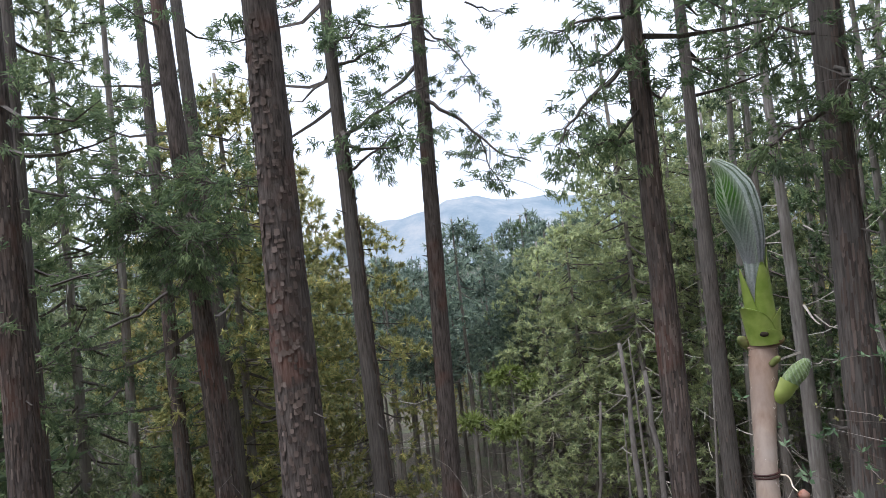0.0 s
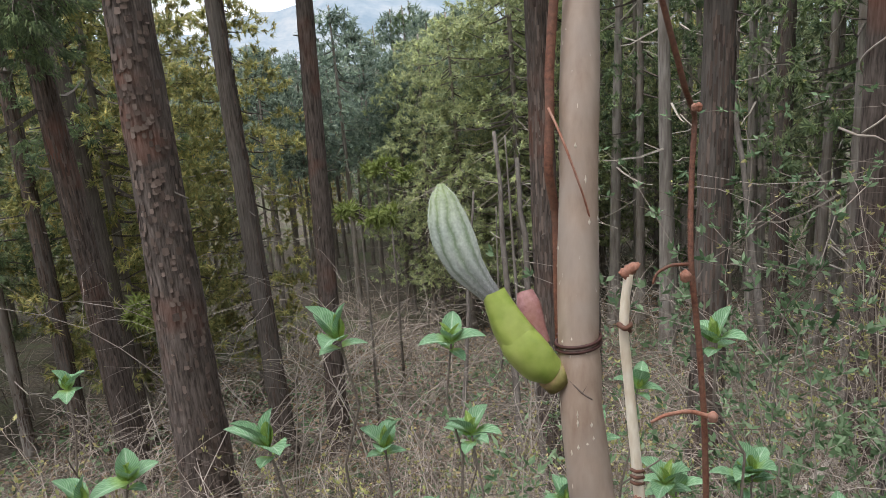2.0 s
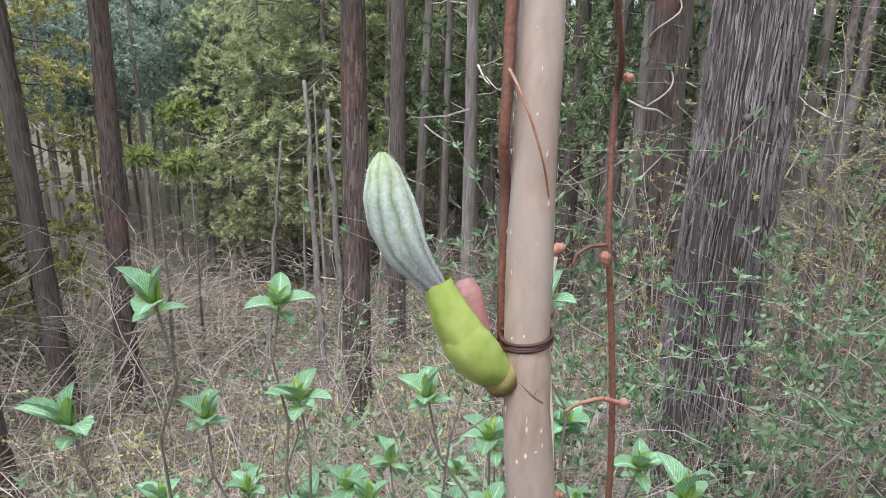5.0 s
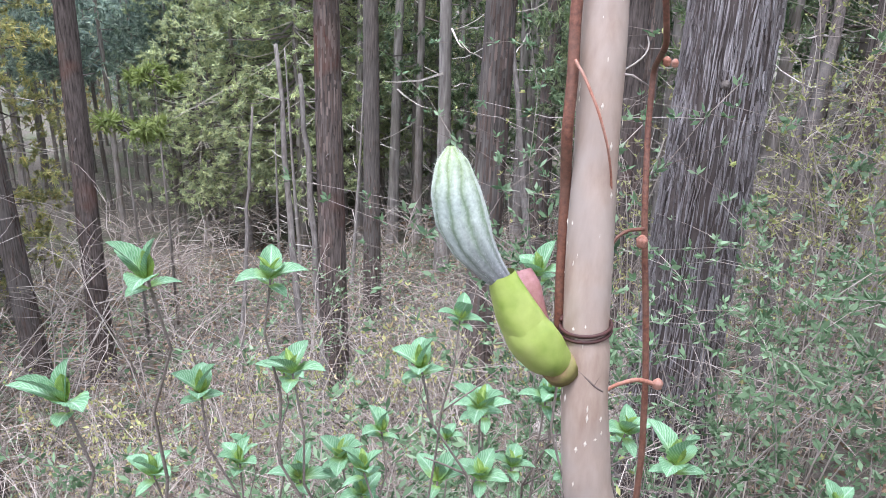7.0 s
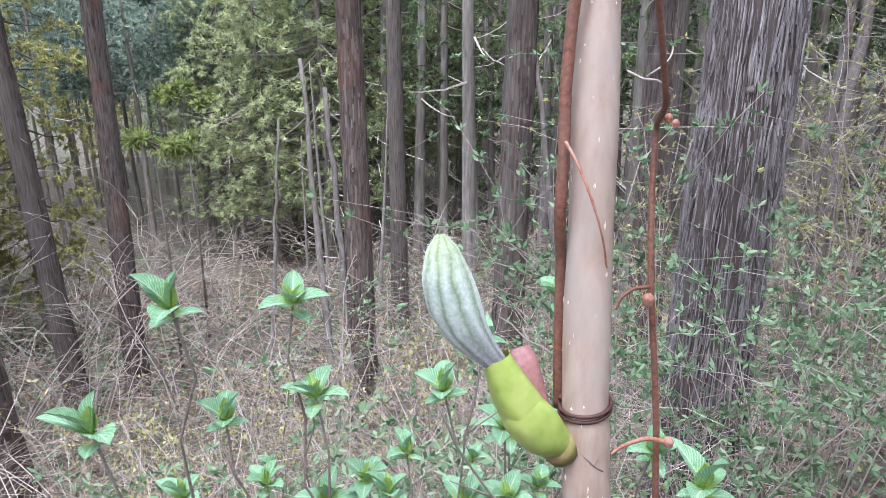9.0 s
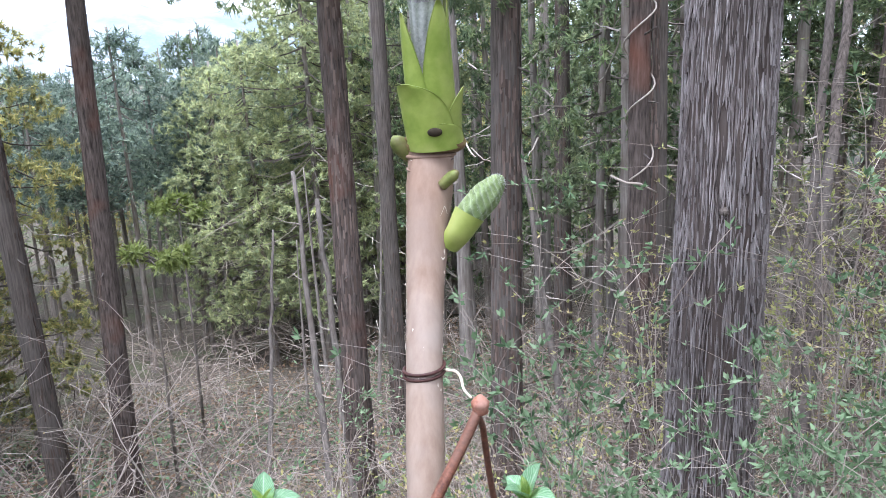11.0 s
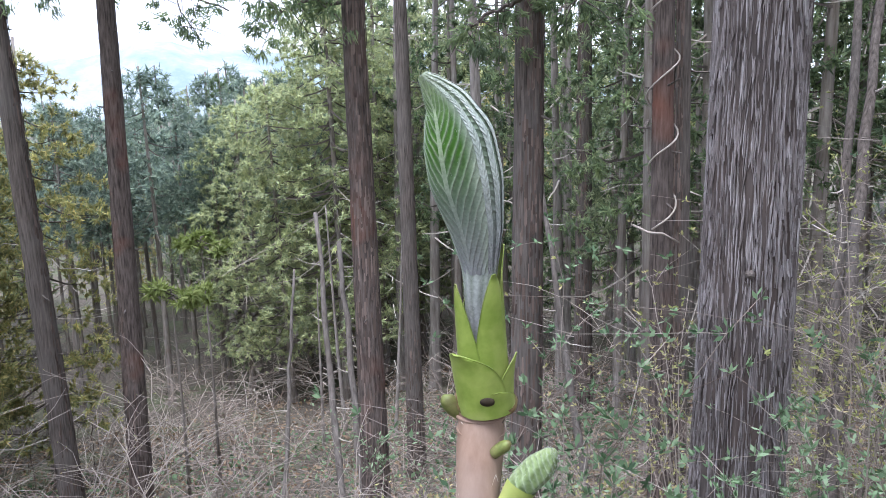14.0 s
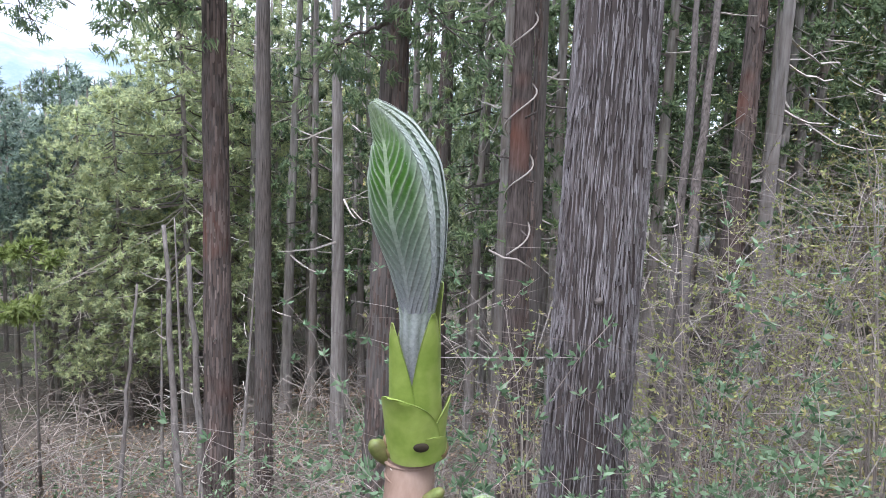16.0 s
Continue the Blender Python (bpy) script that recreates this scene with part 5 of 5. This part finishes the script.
rod("stalk_stem", [(0.1903, 0.4354, 1.1896), (0.1883, 0.4347, 1.1791), (0.1867, 0.4327, 1.1644), (0.1878, 0.4300, 1.1423), (0.1889, 0.4255, 1.1108), (0.1901, 0.4231, 1.0863), (0.194, 0.42, 0.6), (0.21, 0.41, -0.2)], 0.0019, 0.0026, M_STALK, stalk, 60, 10, 0.03)
rod("broken_tip", [(0.1875, 0.4362, 1.1886), (0.1904, 0.4360, 1.1911), (0.1931, 0.4356, 1.1924), (0.1940, 0.4352, 1.1918)], 0.0026, 0.0024, M_NODE, stalk, 12, 9, 0.15, "brown broken tip")
rod("tendril", [(0.1843, 0.4325, 1.1692), (0.1857, 0.4286, 1.1678), (0.1896, 0.4312, 1.1685), (0.1906, 0.4372, 1.1679), (0.1861, 0.4355, 1.1664), (0.1893, 0.4305, 1.1659)], 0.0012, 0.0008, M_VINE, stalk, 26, 6)
for turn_down in (0.0, 0.00294, 0.00588):
    rod("tendril", [(0.1858, 0.4235, 1.1056), (0.1870, 0.4201, 1.1060), (0.1918, 0.4237, 1.1036)], 0.0008, 0.0008, M_VINE, stalk, 12, 6).location.z = -turn_down
node2 = rod("stalk_knot", [(0.1865, 0.4221, 1.0913), (0.1898, 0.4210, 1.0898), (0.1941, 0.4220, 1.0888)], 0.0026, 0.0018, M_NODE, stalk, 10, 8, 0.2, "orange knot")


# ---- rosettes of fresh leaves on thin twigs ----
def leaf_blade(length, width, rise, curl, cup, nu=8, nv=15, teeth=0.03, crease=0.04):
    """A pointed pleated leaf that starts at the origin along +x; rise tilts it up, curl bends its tip down. Also gives u, v."""
    verts, uv = [], []
    for i in range(nv + 1):
        s = i / nv
        w = width / 2 * (math.sin(math.pi * s ** 0.82) ** 0.62 * (1 - 0.45 * s ** 8) if 0 < s < 1 else 0.03)
        ang = rise - curl * s
        x = length * (s * math.cos(rise - curl * s * 0.5))
        z = length * (s * math.sin(rise - curl * s * 0.5))
        for j in range(nu + 1):
            q = j / nu * 2 - 1
            ww = w * (1 + teeth * ((i % 2) * 2 - 1) * (abs(q) > 0.9))
            fold = math.sin((s * 7 - abs(q) * 1.2) * 2 * math.pi) * crease * width * math.sin(math.pi * s) * min(1, abs(q) * 3)
            lift = cup * abs(q) ** 1.4 * w + fold
            verts.append((x - lift * math.sin(ang), q * ww, z + lift * math.cos(ang)))
            uv.append((j / nu, s))
    k = nu + 1
    faces = [(i * k + j, i * k + j + 1, (i + 1) * k + j + 1, (i + 1) * k + j) for i in range(nv) for j in range(nu)]
    return np.array(verts), faces, uv


def turn(verts, angle, lift=(0, 0, 0)):
    c, s = math.cos(angle), math.sin(angle)
    v = np.array(verts)
    return np.stack([v[:, 0] * c - v[:, 1] * s + lift[0], v[:, 0] * s + v[:, 1] * c + lift[1], v[:, 2] + lift[2]], -1)


M_TWIG_DARK = two_scale("grey_brown_twig", (0.1, 0.08, 0.068), (0.25, 0.205, 0.175), (0.19, 0.165, 0.12), 300, None, 0.8, 0.4, 0.0008, 40, 0.5)


def rosette(seed, label, size=1.0, drop=1.25):
    """A crooked twig with pairs of leaves at its top; its foot is drop metres below."""
    rng = np.random.default_rng(seed)
    plant = tagged(new("seedling_shrub"), label, "shrub", "leafy seedlings")
    bend = rng.normal(0, 0.13, 2)
    q = np.linspace(0, 1, 15)
    line = np.stack([bend[0] * (1 - q) ** 1.6 * 2, bend[1] * (1 - q) ** 1.6 * 2, -drop * (1 - q)], -1)
    line[:-1] += rng.normal(0, 0.008, (14, 3)) * (1, 1, 0.4)
    piece("twig", *tube(line, np.linspace(0.0034, 0.0016, 15) * rng.uniform(0.9, 1.15, 15), 7), M_TWIG_DARK, plant, True, "thin grey-brown twig")
    for i in rng.choice(np.arange(7, 14), 2, replace=False):
        fork = limb_line(rng, line[i], rng.uniform(0, 6.28), rng.uniform(0.05, 0.14), rng.uniform(0.3, 0.9), 0.1, 5)
        piece("side_twig", *tube(fork, np.linspace(0.002, 0.0009, 5), 5), M_TWIG_DARK, plant, True)
    base = rng.uniform(0, 6.28)
    specs = [(0.032, 0.020, 0.2, 0.7, 0.25, -0.008, M_ROSETTE), (0.052, 0.030, 0.72, 0.8, 0.4, 0.0, M_ROSETTE), (0.049, 0.029, 1.15, 0.55, 0.55, 0.003, M_ROSETTE), (0.030, 0.013, 1.32, 0.2, 0.8, 0.005, M_UNFOLD)]
    for k, (ln, wd, rise, curl, cup, z, mat) in enumerate(specs):
        for side in (0, math.pi):
            v, f, uv = leaf_blade(ln * size * rng.uniform(0.85, 1.15), wd * size * rng.uniform(0.9, 1.1), rise + rng.normal(0, 0.16), curl + rng.normal(0, 0.12), cup)
            piece("leaf", turn(v, base + side + k * 1.35 + rng.normal(0, 0.2), (0, 0, z)), f, mat, plant, True, "small yellow-green unfolding leaf" if mat is M_UNFOLD else "", uv=uv)
    return plant


SEEDLING = "young shrub, rosette of bright green toothed leaves on bare twig"
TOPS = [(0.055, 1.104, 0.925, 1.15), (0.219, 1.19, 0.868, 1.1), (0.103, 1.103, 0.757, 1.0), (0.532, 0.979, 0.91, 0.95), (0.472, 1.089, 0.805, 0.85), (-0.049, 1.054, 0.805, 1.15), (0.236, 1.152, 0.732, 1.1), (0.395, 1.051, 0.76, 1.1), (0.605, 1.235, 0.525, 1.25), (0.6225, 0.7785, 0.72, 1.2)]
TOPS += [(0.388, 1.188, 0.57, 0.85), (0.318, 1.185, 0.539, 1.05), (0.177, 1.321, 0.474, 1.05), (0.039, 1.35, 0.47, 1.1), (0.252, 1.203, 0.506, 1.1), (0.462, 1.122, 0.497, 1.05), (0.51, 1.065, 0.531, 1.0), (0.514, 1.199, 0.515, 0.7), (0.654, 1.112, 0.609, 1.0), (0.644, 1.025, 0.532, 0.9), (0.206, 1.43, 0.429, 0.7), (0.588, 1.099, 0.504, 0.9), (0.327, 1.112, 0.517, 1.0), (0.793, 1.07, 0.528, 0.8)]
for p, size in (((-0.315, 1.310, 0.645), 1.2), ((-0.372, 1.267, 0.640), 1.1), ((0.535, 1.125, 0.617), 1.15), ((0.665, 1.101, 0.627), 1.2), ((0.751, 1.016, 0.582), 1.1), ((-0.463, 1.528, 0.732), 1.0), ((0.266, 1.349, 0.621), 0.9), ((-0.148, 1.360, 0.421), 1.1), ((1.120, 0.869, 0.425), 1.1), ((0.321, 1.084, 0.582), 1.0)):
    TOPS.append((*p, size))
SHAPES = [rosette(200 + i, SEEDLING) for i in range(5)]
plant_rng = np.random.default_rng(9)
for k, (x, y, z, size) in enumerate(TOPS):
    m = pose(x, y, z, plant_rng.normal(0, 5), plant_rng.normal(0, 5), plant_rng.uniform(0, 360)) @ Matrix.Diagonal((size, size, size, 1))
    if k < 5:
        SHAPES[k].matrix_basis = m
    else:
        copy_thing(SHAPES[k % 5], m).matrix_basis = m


# ---- brush, shrubs and litter ----
def arching(rng, x, y, z, height, reach, ang, n=6, rough=0.015):
    s = np.linspace(0, 1, n)
    k = rng.normal(0, 0.25)
    walk_x, walk_y = np.cumsum(rng.normal(0, rough, n)), np.cumsum(rng.normal(0, rough, n))
    return np.stack([x + reach * s ** 1.6 * np.cos(ang + k * s) + walk_x * s, y + reach * s ** 1.6 * np.sin(ang + k * s) + walk_y * s, z + height * (s - 0.28 * s ** 3) + rng.normal(0, 0.01, n) * s], -1)


# the brush is kept low along the camera's sight line to the nearest cedar
def twiggy(rng, count, area, heights, radius, forks, leaf=0):
    """Bare arching twigs with forks over an area, and where their small leaves sit."""
    wood, spots, dirs = [], [], []
    for _ in range(count):
        x, y = rng.uniform(*area[0]), rng.uniform(*area[1])
        z = float(ground_z(x, y)) - 0.02
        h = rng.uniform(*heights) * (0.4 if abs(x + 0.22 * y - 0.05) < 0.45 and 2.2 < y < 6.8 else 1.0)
        main = arching(rng, x, y, z, h, h * rng.uniform(0.25, 1.3), rng.uniform(0, 6.28), 9, h * 0.035)
        wood.append(tube(main, np.linspace(radius, radius * 0.4, 9) * rng.uniform(0.7, 1.2), 3, False))
        for _ in range(forks):
            p = main[rng.integers(2, 8)]
            br = arching(rng, *p, h * rng.uniform(-0.05, 0.35), h * rng.uniform(0.15, 0.6), rng.uniform(0, 6.28), 6, h * 0.03)
            wood.append(tube(br, np.linspace(radius * 0.6, radius * 0.25, 6), 3, False))
            for _ in range(leaf):
                if rng.uniform() < 0.5:
                    continue
                q = br[rng.integers(1, 6)]
                spots.append(q + rng.normal(0, 0.012, 3)), dirs.append(rng.normal(0, 1, 3) + (0, 0, 0.4))
    return wood, spots, dirs


rng = np.random.default_rng(41)
wood, spots, dirs = [], [], []
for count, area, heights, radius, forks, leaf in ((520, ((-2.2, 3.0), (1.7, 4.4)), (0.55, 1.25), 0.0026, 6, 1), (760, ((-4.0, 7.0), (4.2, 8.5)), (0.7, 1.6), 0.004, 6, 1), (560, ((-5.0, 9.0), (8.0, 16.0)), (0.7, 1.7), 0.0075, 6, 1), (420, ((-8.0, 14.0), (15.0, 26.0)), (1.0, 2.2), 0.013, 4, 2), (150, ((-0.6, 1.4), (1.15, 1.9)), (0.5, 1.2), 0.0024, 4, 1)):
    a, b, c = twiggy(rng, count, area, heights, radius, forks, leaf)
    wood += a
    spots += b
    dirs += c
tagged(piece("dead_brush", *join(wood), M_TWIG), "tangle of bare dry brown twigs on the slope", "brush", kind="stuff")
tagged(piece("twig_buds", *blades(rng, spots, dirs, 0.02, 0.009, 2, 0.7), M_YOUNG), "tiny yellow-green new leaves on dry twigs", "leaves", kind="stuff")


def budded_twigs(count, area, heights):
    """Upright thin twigs with swelling buds along them."""
    wood, spots, dirs = [], [], []
    for _ in range(count):
        x, y = rng.uniform(*area[0]), rng.uniform(*area[1])
        # shortened on the camera's line to that cedar too
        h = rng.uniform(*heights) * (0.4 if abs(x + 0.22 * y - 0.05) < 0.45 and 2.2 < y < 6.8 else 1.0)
        main = arching(rng, x, y, float(ground_z(x, y)) - 0.02, h * 1.2, h * rng.uniform(0.05, 0.25), rng.uniform(0, 6.28), 8)
        wood.append(tube(main, np.linspace(0.0042, 0.0014, 8) * (0.6 + 0.1 * y), 3, False))
        for i in range(3, 8):
            spots += [main[i] + rng.normal(0, 0.01, 3) for _ in range(3)]
            dirs += [rng.normal(0, 0.6, 3) + (0, 0, 0.8) for _ in range(3)]
            if rng.uniform() < 0.6:
                br = arching(rng, *main[i], h * rng.uniform(0.08, 0.2), h * rng.uniform(0.05, 0.14), rng.uniform(0, 6.28), 4)
                wood.append(tube(br, np.linspace(0.0022, 0.001, 4) * (0.6 + 0.1 * y), 3, False))
                spots += [br[-1], br[2]]
                dirs += [rng.normal(0, 0.6, 3) + (0, 0, 0.8) for _ in range(2)]
    tagged(piece("budding_twigs", *join(wood), M_TWIG), "upright thin brown twigs coming into bud", "brush", kind="stuff")
    tagged(piece("twig_buds", *blades(rng, spots, dirs, 0.032, 0.016, 2, 0.6), M_YOUNG), "small yellow-green opening buds on upright twigs", "leaves", kind="stuff")


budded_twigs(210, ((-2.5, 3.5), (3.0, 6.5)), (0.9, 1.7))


def scatter(count, area, size, width, mat, name, label, flat, hover):
    xs, ys = rng.uniform(*area[0], count), rng.uniform(*area[1], count)
    zs = ground_z(xs, ys) + rng.uniform(0, 1, count) ** 2 * hover + 0.01
    d = rng.normal(0, 1, (count, 3)) * (1, 1, flat)
    return tagged(piece(name, *blades(rng, np.stack([xs, ys, zs], -1), d, size, width, 1, 0.1), mat), label, "leaves", kind="stuff")


scatter(24000, ((-4, 7), (0.9, 10)), 0.06, 0.026, M_LITTER, "leaf_litter", "dry brown and straw-coloured fallen leaves", 0.2, 0.1)
scatter(14000, ((-6, 10), (6, 20)), 0.12, 0.05, M_LITTER, "leaf_litter", "dry brown leaves further down the slope", 0.25, 0.15)
scatter(15000, ((-3.5, 7), (1.0, 10)), 0.26, 0.006, M_STRAW, "dry_grass", "pale flattened dry grass and thin stalks on the slope", 0.45, 0.3)
scatter(5000, ((0.0, 3.2), (1.0, 3.4)), 0.036, 0.015, M_SHRUB, "ground_cover", "low green leaves covering the ground near the old cedar", 0.6, 0.28)
scatter(4500, ((-0.6, 1.7), (1.2, 2.6)), 0.036, 0.015, M_SHRUB, "ground_cover", "low green leaves among the seedlings", 0.7, 0.42)
scatter(9000, ((-3, 6), (2.5, 9)), 0.055, 0.026, M_SHRUB, "ground_cover", "scattered green leaves of low plants", 0.6, 0.45)
scatter(6000, ((-6, 9), (8, 16)), 0.11, 0.06, M_SHRUB, "ground_cover", "patches of low green plants in the hollow", 0.6, 0.4)


def leafy_shrub(x, y, seed, stems, height, reach, leaf, mat, label, density=16, thick=0.0035, toward=None, bark=None, tuft=1, side=6, rough=0.015):
    """A shrub of arching stems with small leaves along them."""
    r = np.random.default_rng(seed)
    shrub = tagged(new("shrub"), label, "shrub", "undergrowth shrubs")
    z0 = float(ground_z(x, y)) - 0.03
    shrub.location = (x, y, z0)
    spots, dirs, twigs = [], [], []
    for k in range(stems):
        ang = r.uniform(0, 6.28) if toward is None else toward + r.normal(0, 0.9)
        h = height * r.uniform(0.55, 1.1)
        line = arching(r, 0, 0, 0, h, reach * r.uniform(0.3, 1.1), ang, 9, rough)
        piece("shrub_stem", *tube(line, np.linspace(thick, thick * 0.35, 9), 5), bark or M_TWIG_DARK, shrub, True)
        lines = [line[3:]]
        for _ in range(side):
            p = line[r.integers(3, 8)]
            tw = arching(r, *p, h * r.uniform(-0.02, 0.22), h * r.uniform(0.12, 0.38), r.uniform(0, 6.28), 5, rough)
            twigs.append(tube(tw, np.linspace(thick * 0.4, thick * 0.2, 5), 3, False))
            lines.append(tw)
        for ln in lines:
            for q in np.linspace(0.05, 1, max(2, density // tuft)):
                i = q * (len(ln) - 1)
                ahead = ln[min(int(i) + 1, len(ln) - 1)] - ln[max(int(i) - 1, 0)]
                a = ln[int(i)] + (ln[min(int(i) + 1, len(ln) - 1)] - ln[int(i)]) * (i - int(i))
                ahead = ahead / (np.linalg.norm(ahead) + 1e-6)
                for _ in range(tuft):
                    spots.append(a + r.normal(0, 0.004, 3))
                    dirs.append(r.normal(0, 0.8, 3) * (1, 1, 0.7) + ahead * 0.5 + (0, 0, 0.35))
    piece("twig_wood", *join(twigs), bark or M_TWIG_DARK, shrub, kind="stuff")
    piece("leaves", *blades(r, spots, dirs, leaf * 1.1, leaf * 0.42, 1, 0.2), mat, shrub, kind="stuff")
    return shrub


GREEN_SHRUB = "loose shrub with arching twigs and small fresh green leaves"
for k, (x, y, h, reach, st) in enumerate(((1.25, 2.0, 1.35, 0.55, 4), (1.35, 1.85, 1.0, 0.55, 4), (1.5, 1.55, 0.85, 0.6, 5), (1.9, 1.7, 0.95, 0.65, 5), (2.2, 1.75, 1.6, 0.7, 5), (1.7, 1.35, 0.9, 0.6, 5), (2.6, 1.9, 1.7, 0.8, 4), (1.6, 1.75, 0.75, 0.5, 4), (2.2, 1.4, 0.9, 0.6, 4), (1.75, 2.9, 1.8, 0.6, 4))):
    leafy_shrub(x, y, 300 + k, st + 1, h * 1.45 + 0.6, reach * 0.8, 0.03, M_SHRUB, GREEN_SHRUB, 36, 0.003, None, M_TWIG, 6, 4, 0.03)
for k, (x, y, h) in enumerate(((0.25, 1.9, 0.8), (0.65, 1.75, 0.85), (1.0, 1.6, 0.8), (0.5, 2.3, 0.9), (0.95, 2.2, 0.9), (1.4, 2.5, 1.0), (-0.1, 2.5, 0.7))):
    leafy_shrub(x, y, 320 + k, 8, h + 0.45, 0.4, 0.034, M_SHRUB, "low leafy shrub with fresh green leaves among the seedlings", 24, 0.0026, None, M_TWIG, 4, 4)
THORN = "twiggy thicket with brown stems and tiny yellow-green leaves"
for k, (x, y, h, reach) in enumerate(((3.7, 3.0, 2.0, 0.9), (4.3, 2.8, 2.3, 0.9), (4.7, 2.4, 2.2, 0.9), (3.4, 2.5, 1.6, 0.8), (4.2, 3.6, 2.2, 0.9), (5.2, 3.2, 2.4, 1.0), (5.4, 4.4, 2.2, 1.0), (3.2, 3.8, 1.8, 0.8), (5.9, 2.6, 2.6, 1.0), (6.4, 3.8, 2.6, 1.0), (7.4, 3.0, 2.8, 1.1), (7.6, 4.6, 2.8, 1.1), (6.2, 5.6, 2.4, 1.0), (8.6, 3.8, 2.8, 1.1), (3.3, 1.7, 1.3, 0.7), (4.0, 2.0, 1.7, 0.8), (4.9, 1.7, 1.9, 0.9), (3.9, 1.4, 1.2, 0.7))):
    leafy_shrub(x, y, 340 + k, 13, h * 1.35 + 0.55, reach, 0.03, M_YOUNG, THORN, 16, 0.005, None, M_TWIG, 4)
BARE = "bare pale shrub with spreading twigs"
for k, (x, y, h, reach) in enumerate(((-0.75, 8.1, 3.4, 2.0), (0.2, 7.7, 3.2, 1.8), (-1.6, 8.6, 3.5, 2.0), (0.9, 6.9, 2.4, 1.2), (1.5, 6.2, 2.1, 0.8), (-2.4, 7.2, 2.0, 1.0), (2.7, 6.6, 1.7, 0.8))):
    leafy_shrub(x, y, 370 + k, 6, h + 0.7, reach, 0.022, M_YOUNG, BARE, 3, 0.008, None, M_TWIG_PALE, 1, 8, 0.07)
leafy_shrub(2.05, 6.9, 390, 3, 2.9, 0.25, 0.05, M_SHRUB, "slender shoot with pale green leaves beside a cedar", 16, 0.006)

log = tagged(new("fallen_branch"), "pale barkless fallen branch lying on the slope", "branch")
LOG = [(2.637, 3.997, -1.917), (2.991, 4.36, -2.081), (4.738, 6.282, -3.065), (6.075, 7.239, -3.233), (6.708, 7.726, -3.318)]
LOG = [(x, y, z + 0.12) for x, y, z in LOG]
rod("log_stem", LOG, 0.045, 0.06, M_DEADWOOD, log, 24, 9, 0.04)
rod("log_stub", [LOG[2], tuple(np.array(LOG[2]) + (0.1, -0.1, 0.22))], 0.02, 0.008, M_DEADWOOD, log, 6, 6)


# ---- the far mountain ----
def mountain():
    mat, n, l, bsdf = material("painted_haze_mountain", 1.0)
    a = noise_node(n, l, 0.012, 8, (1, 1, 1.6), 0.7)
    # pale blue haze is painted as emission, so the ridge itself glows
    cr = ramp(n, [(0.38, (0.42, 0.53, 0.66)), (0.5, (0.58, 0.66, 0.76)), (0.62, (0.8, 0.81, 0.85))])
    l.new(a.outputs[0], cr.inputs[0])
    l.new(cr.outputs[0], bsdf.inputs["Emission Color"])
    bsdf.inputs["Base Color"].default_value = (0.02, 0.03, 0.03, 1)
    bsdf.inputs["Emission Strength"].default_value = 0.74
    xs = np.linspace(-900, 900, 90)
    crest = 78 + 22 * np.sin(xs * 0.004 + 0.4) + 9 * np.sin(xs * 0.017 + 1) + 4 * np.sin(xs * 0.05) + 1.5 * np.sin(xs * 0.17)
    rows = 14
    verts, faces = [], []
    for i in range(rows):
        s = i / (rows - 1)
        for x, c in zip(xs, crest):
            verts.append((x, 820 + 160 * s + 18 * np.sin(x * 0.02 + s * 5), -5 + c * s ** 0.9 + 4 * np.sin(x * 0.06 + 9 * s) * s * (1 - s)))
    k = len(xs)
    faces = [(i * k + j, i * k + j + 1, (i + 1) * k + j + 1, (i + 1) * k + j) for i in range(rows - 1) for j in range(k - 1)]
    return tagged(piece("backdrop", verts, faces, mat, None, True), "mountain ridge with pale bare slopes and painted blue haze", "mountain", kind="structure")


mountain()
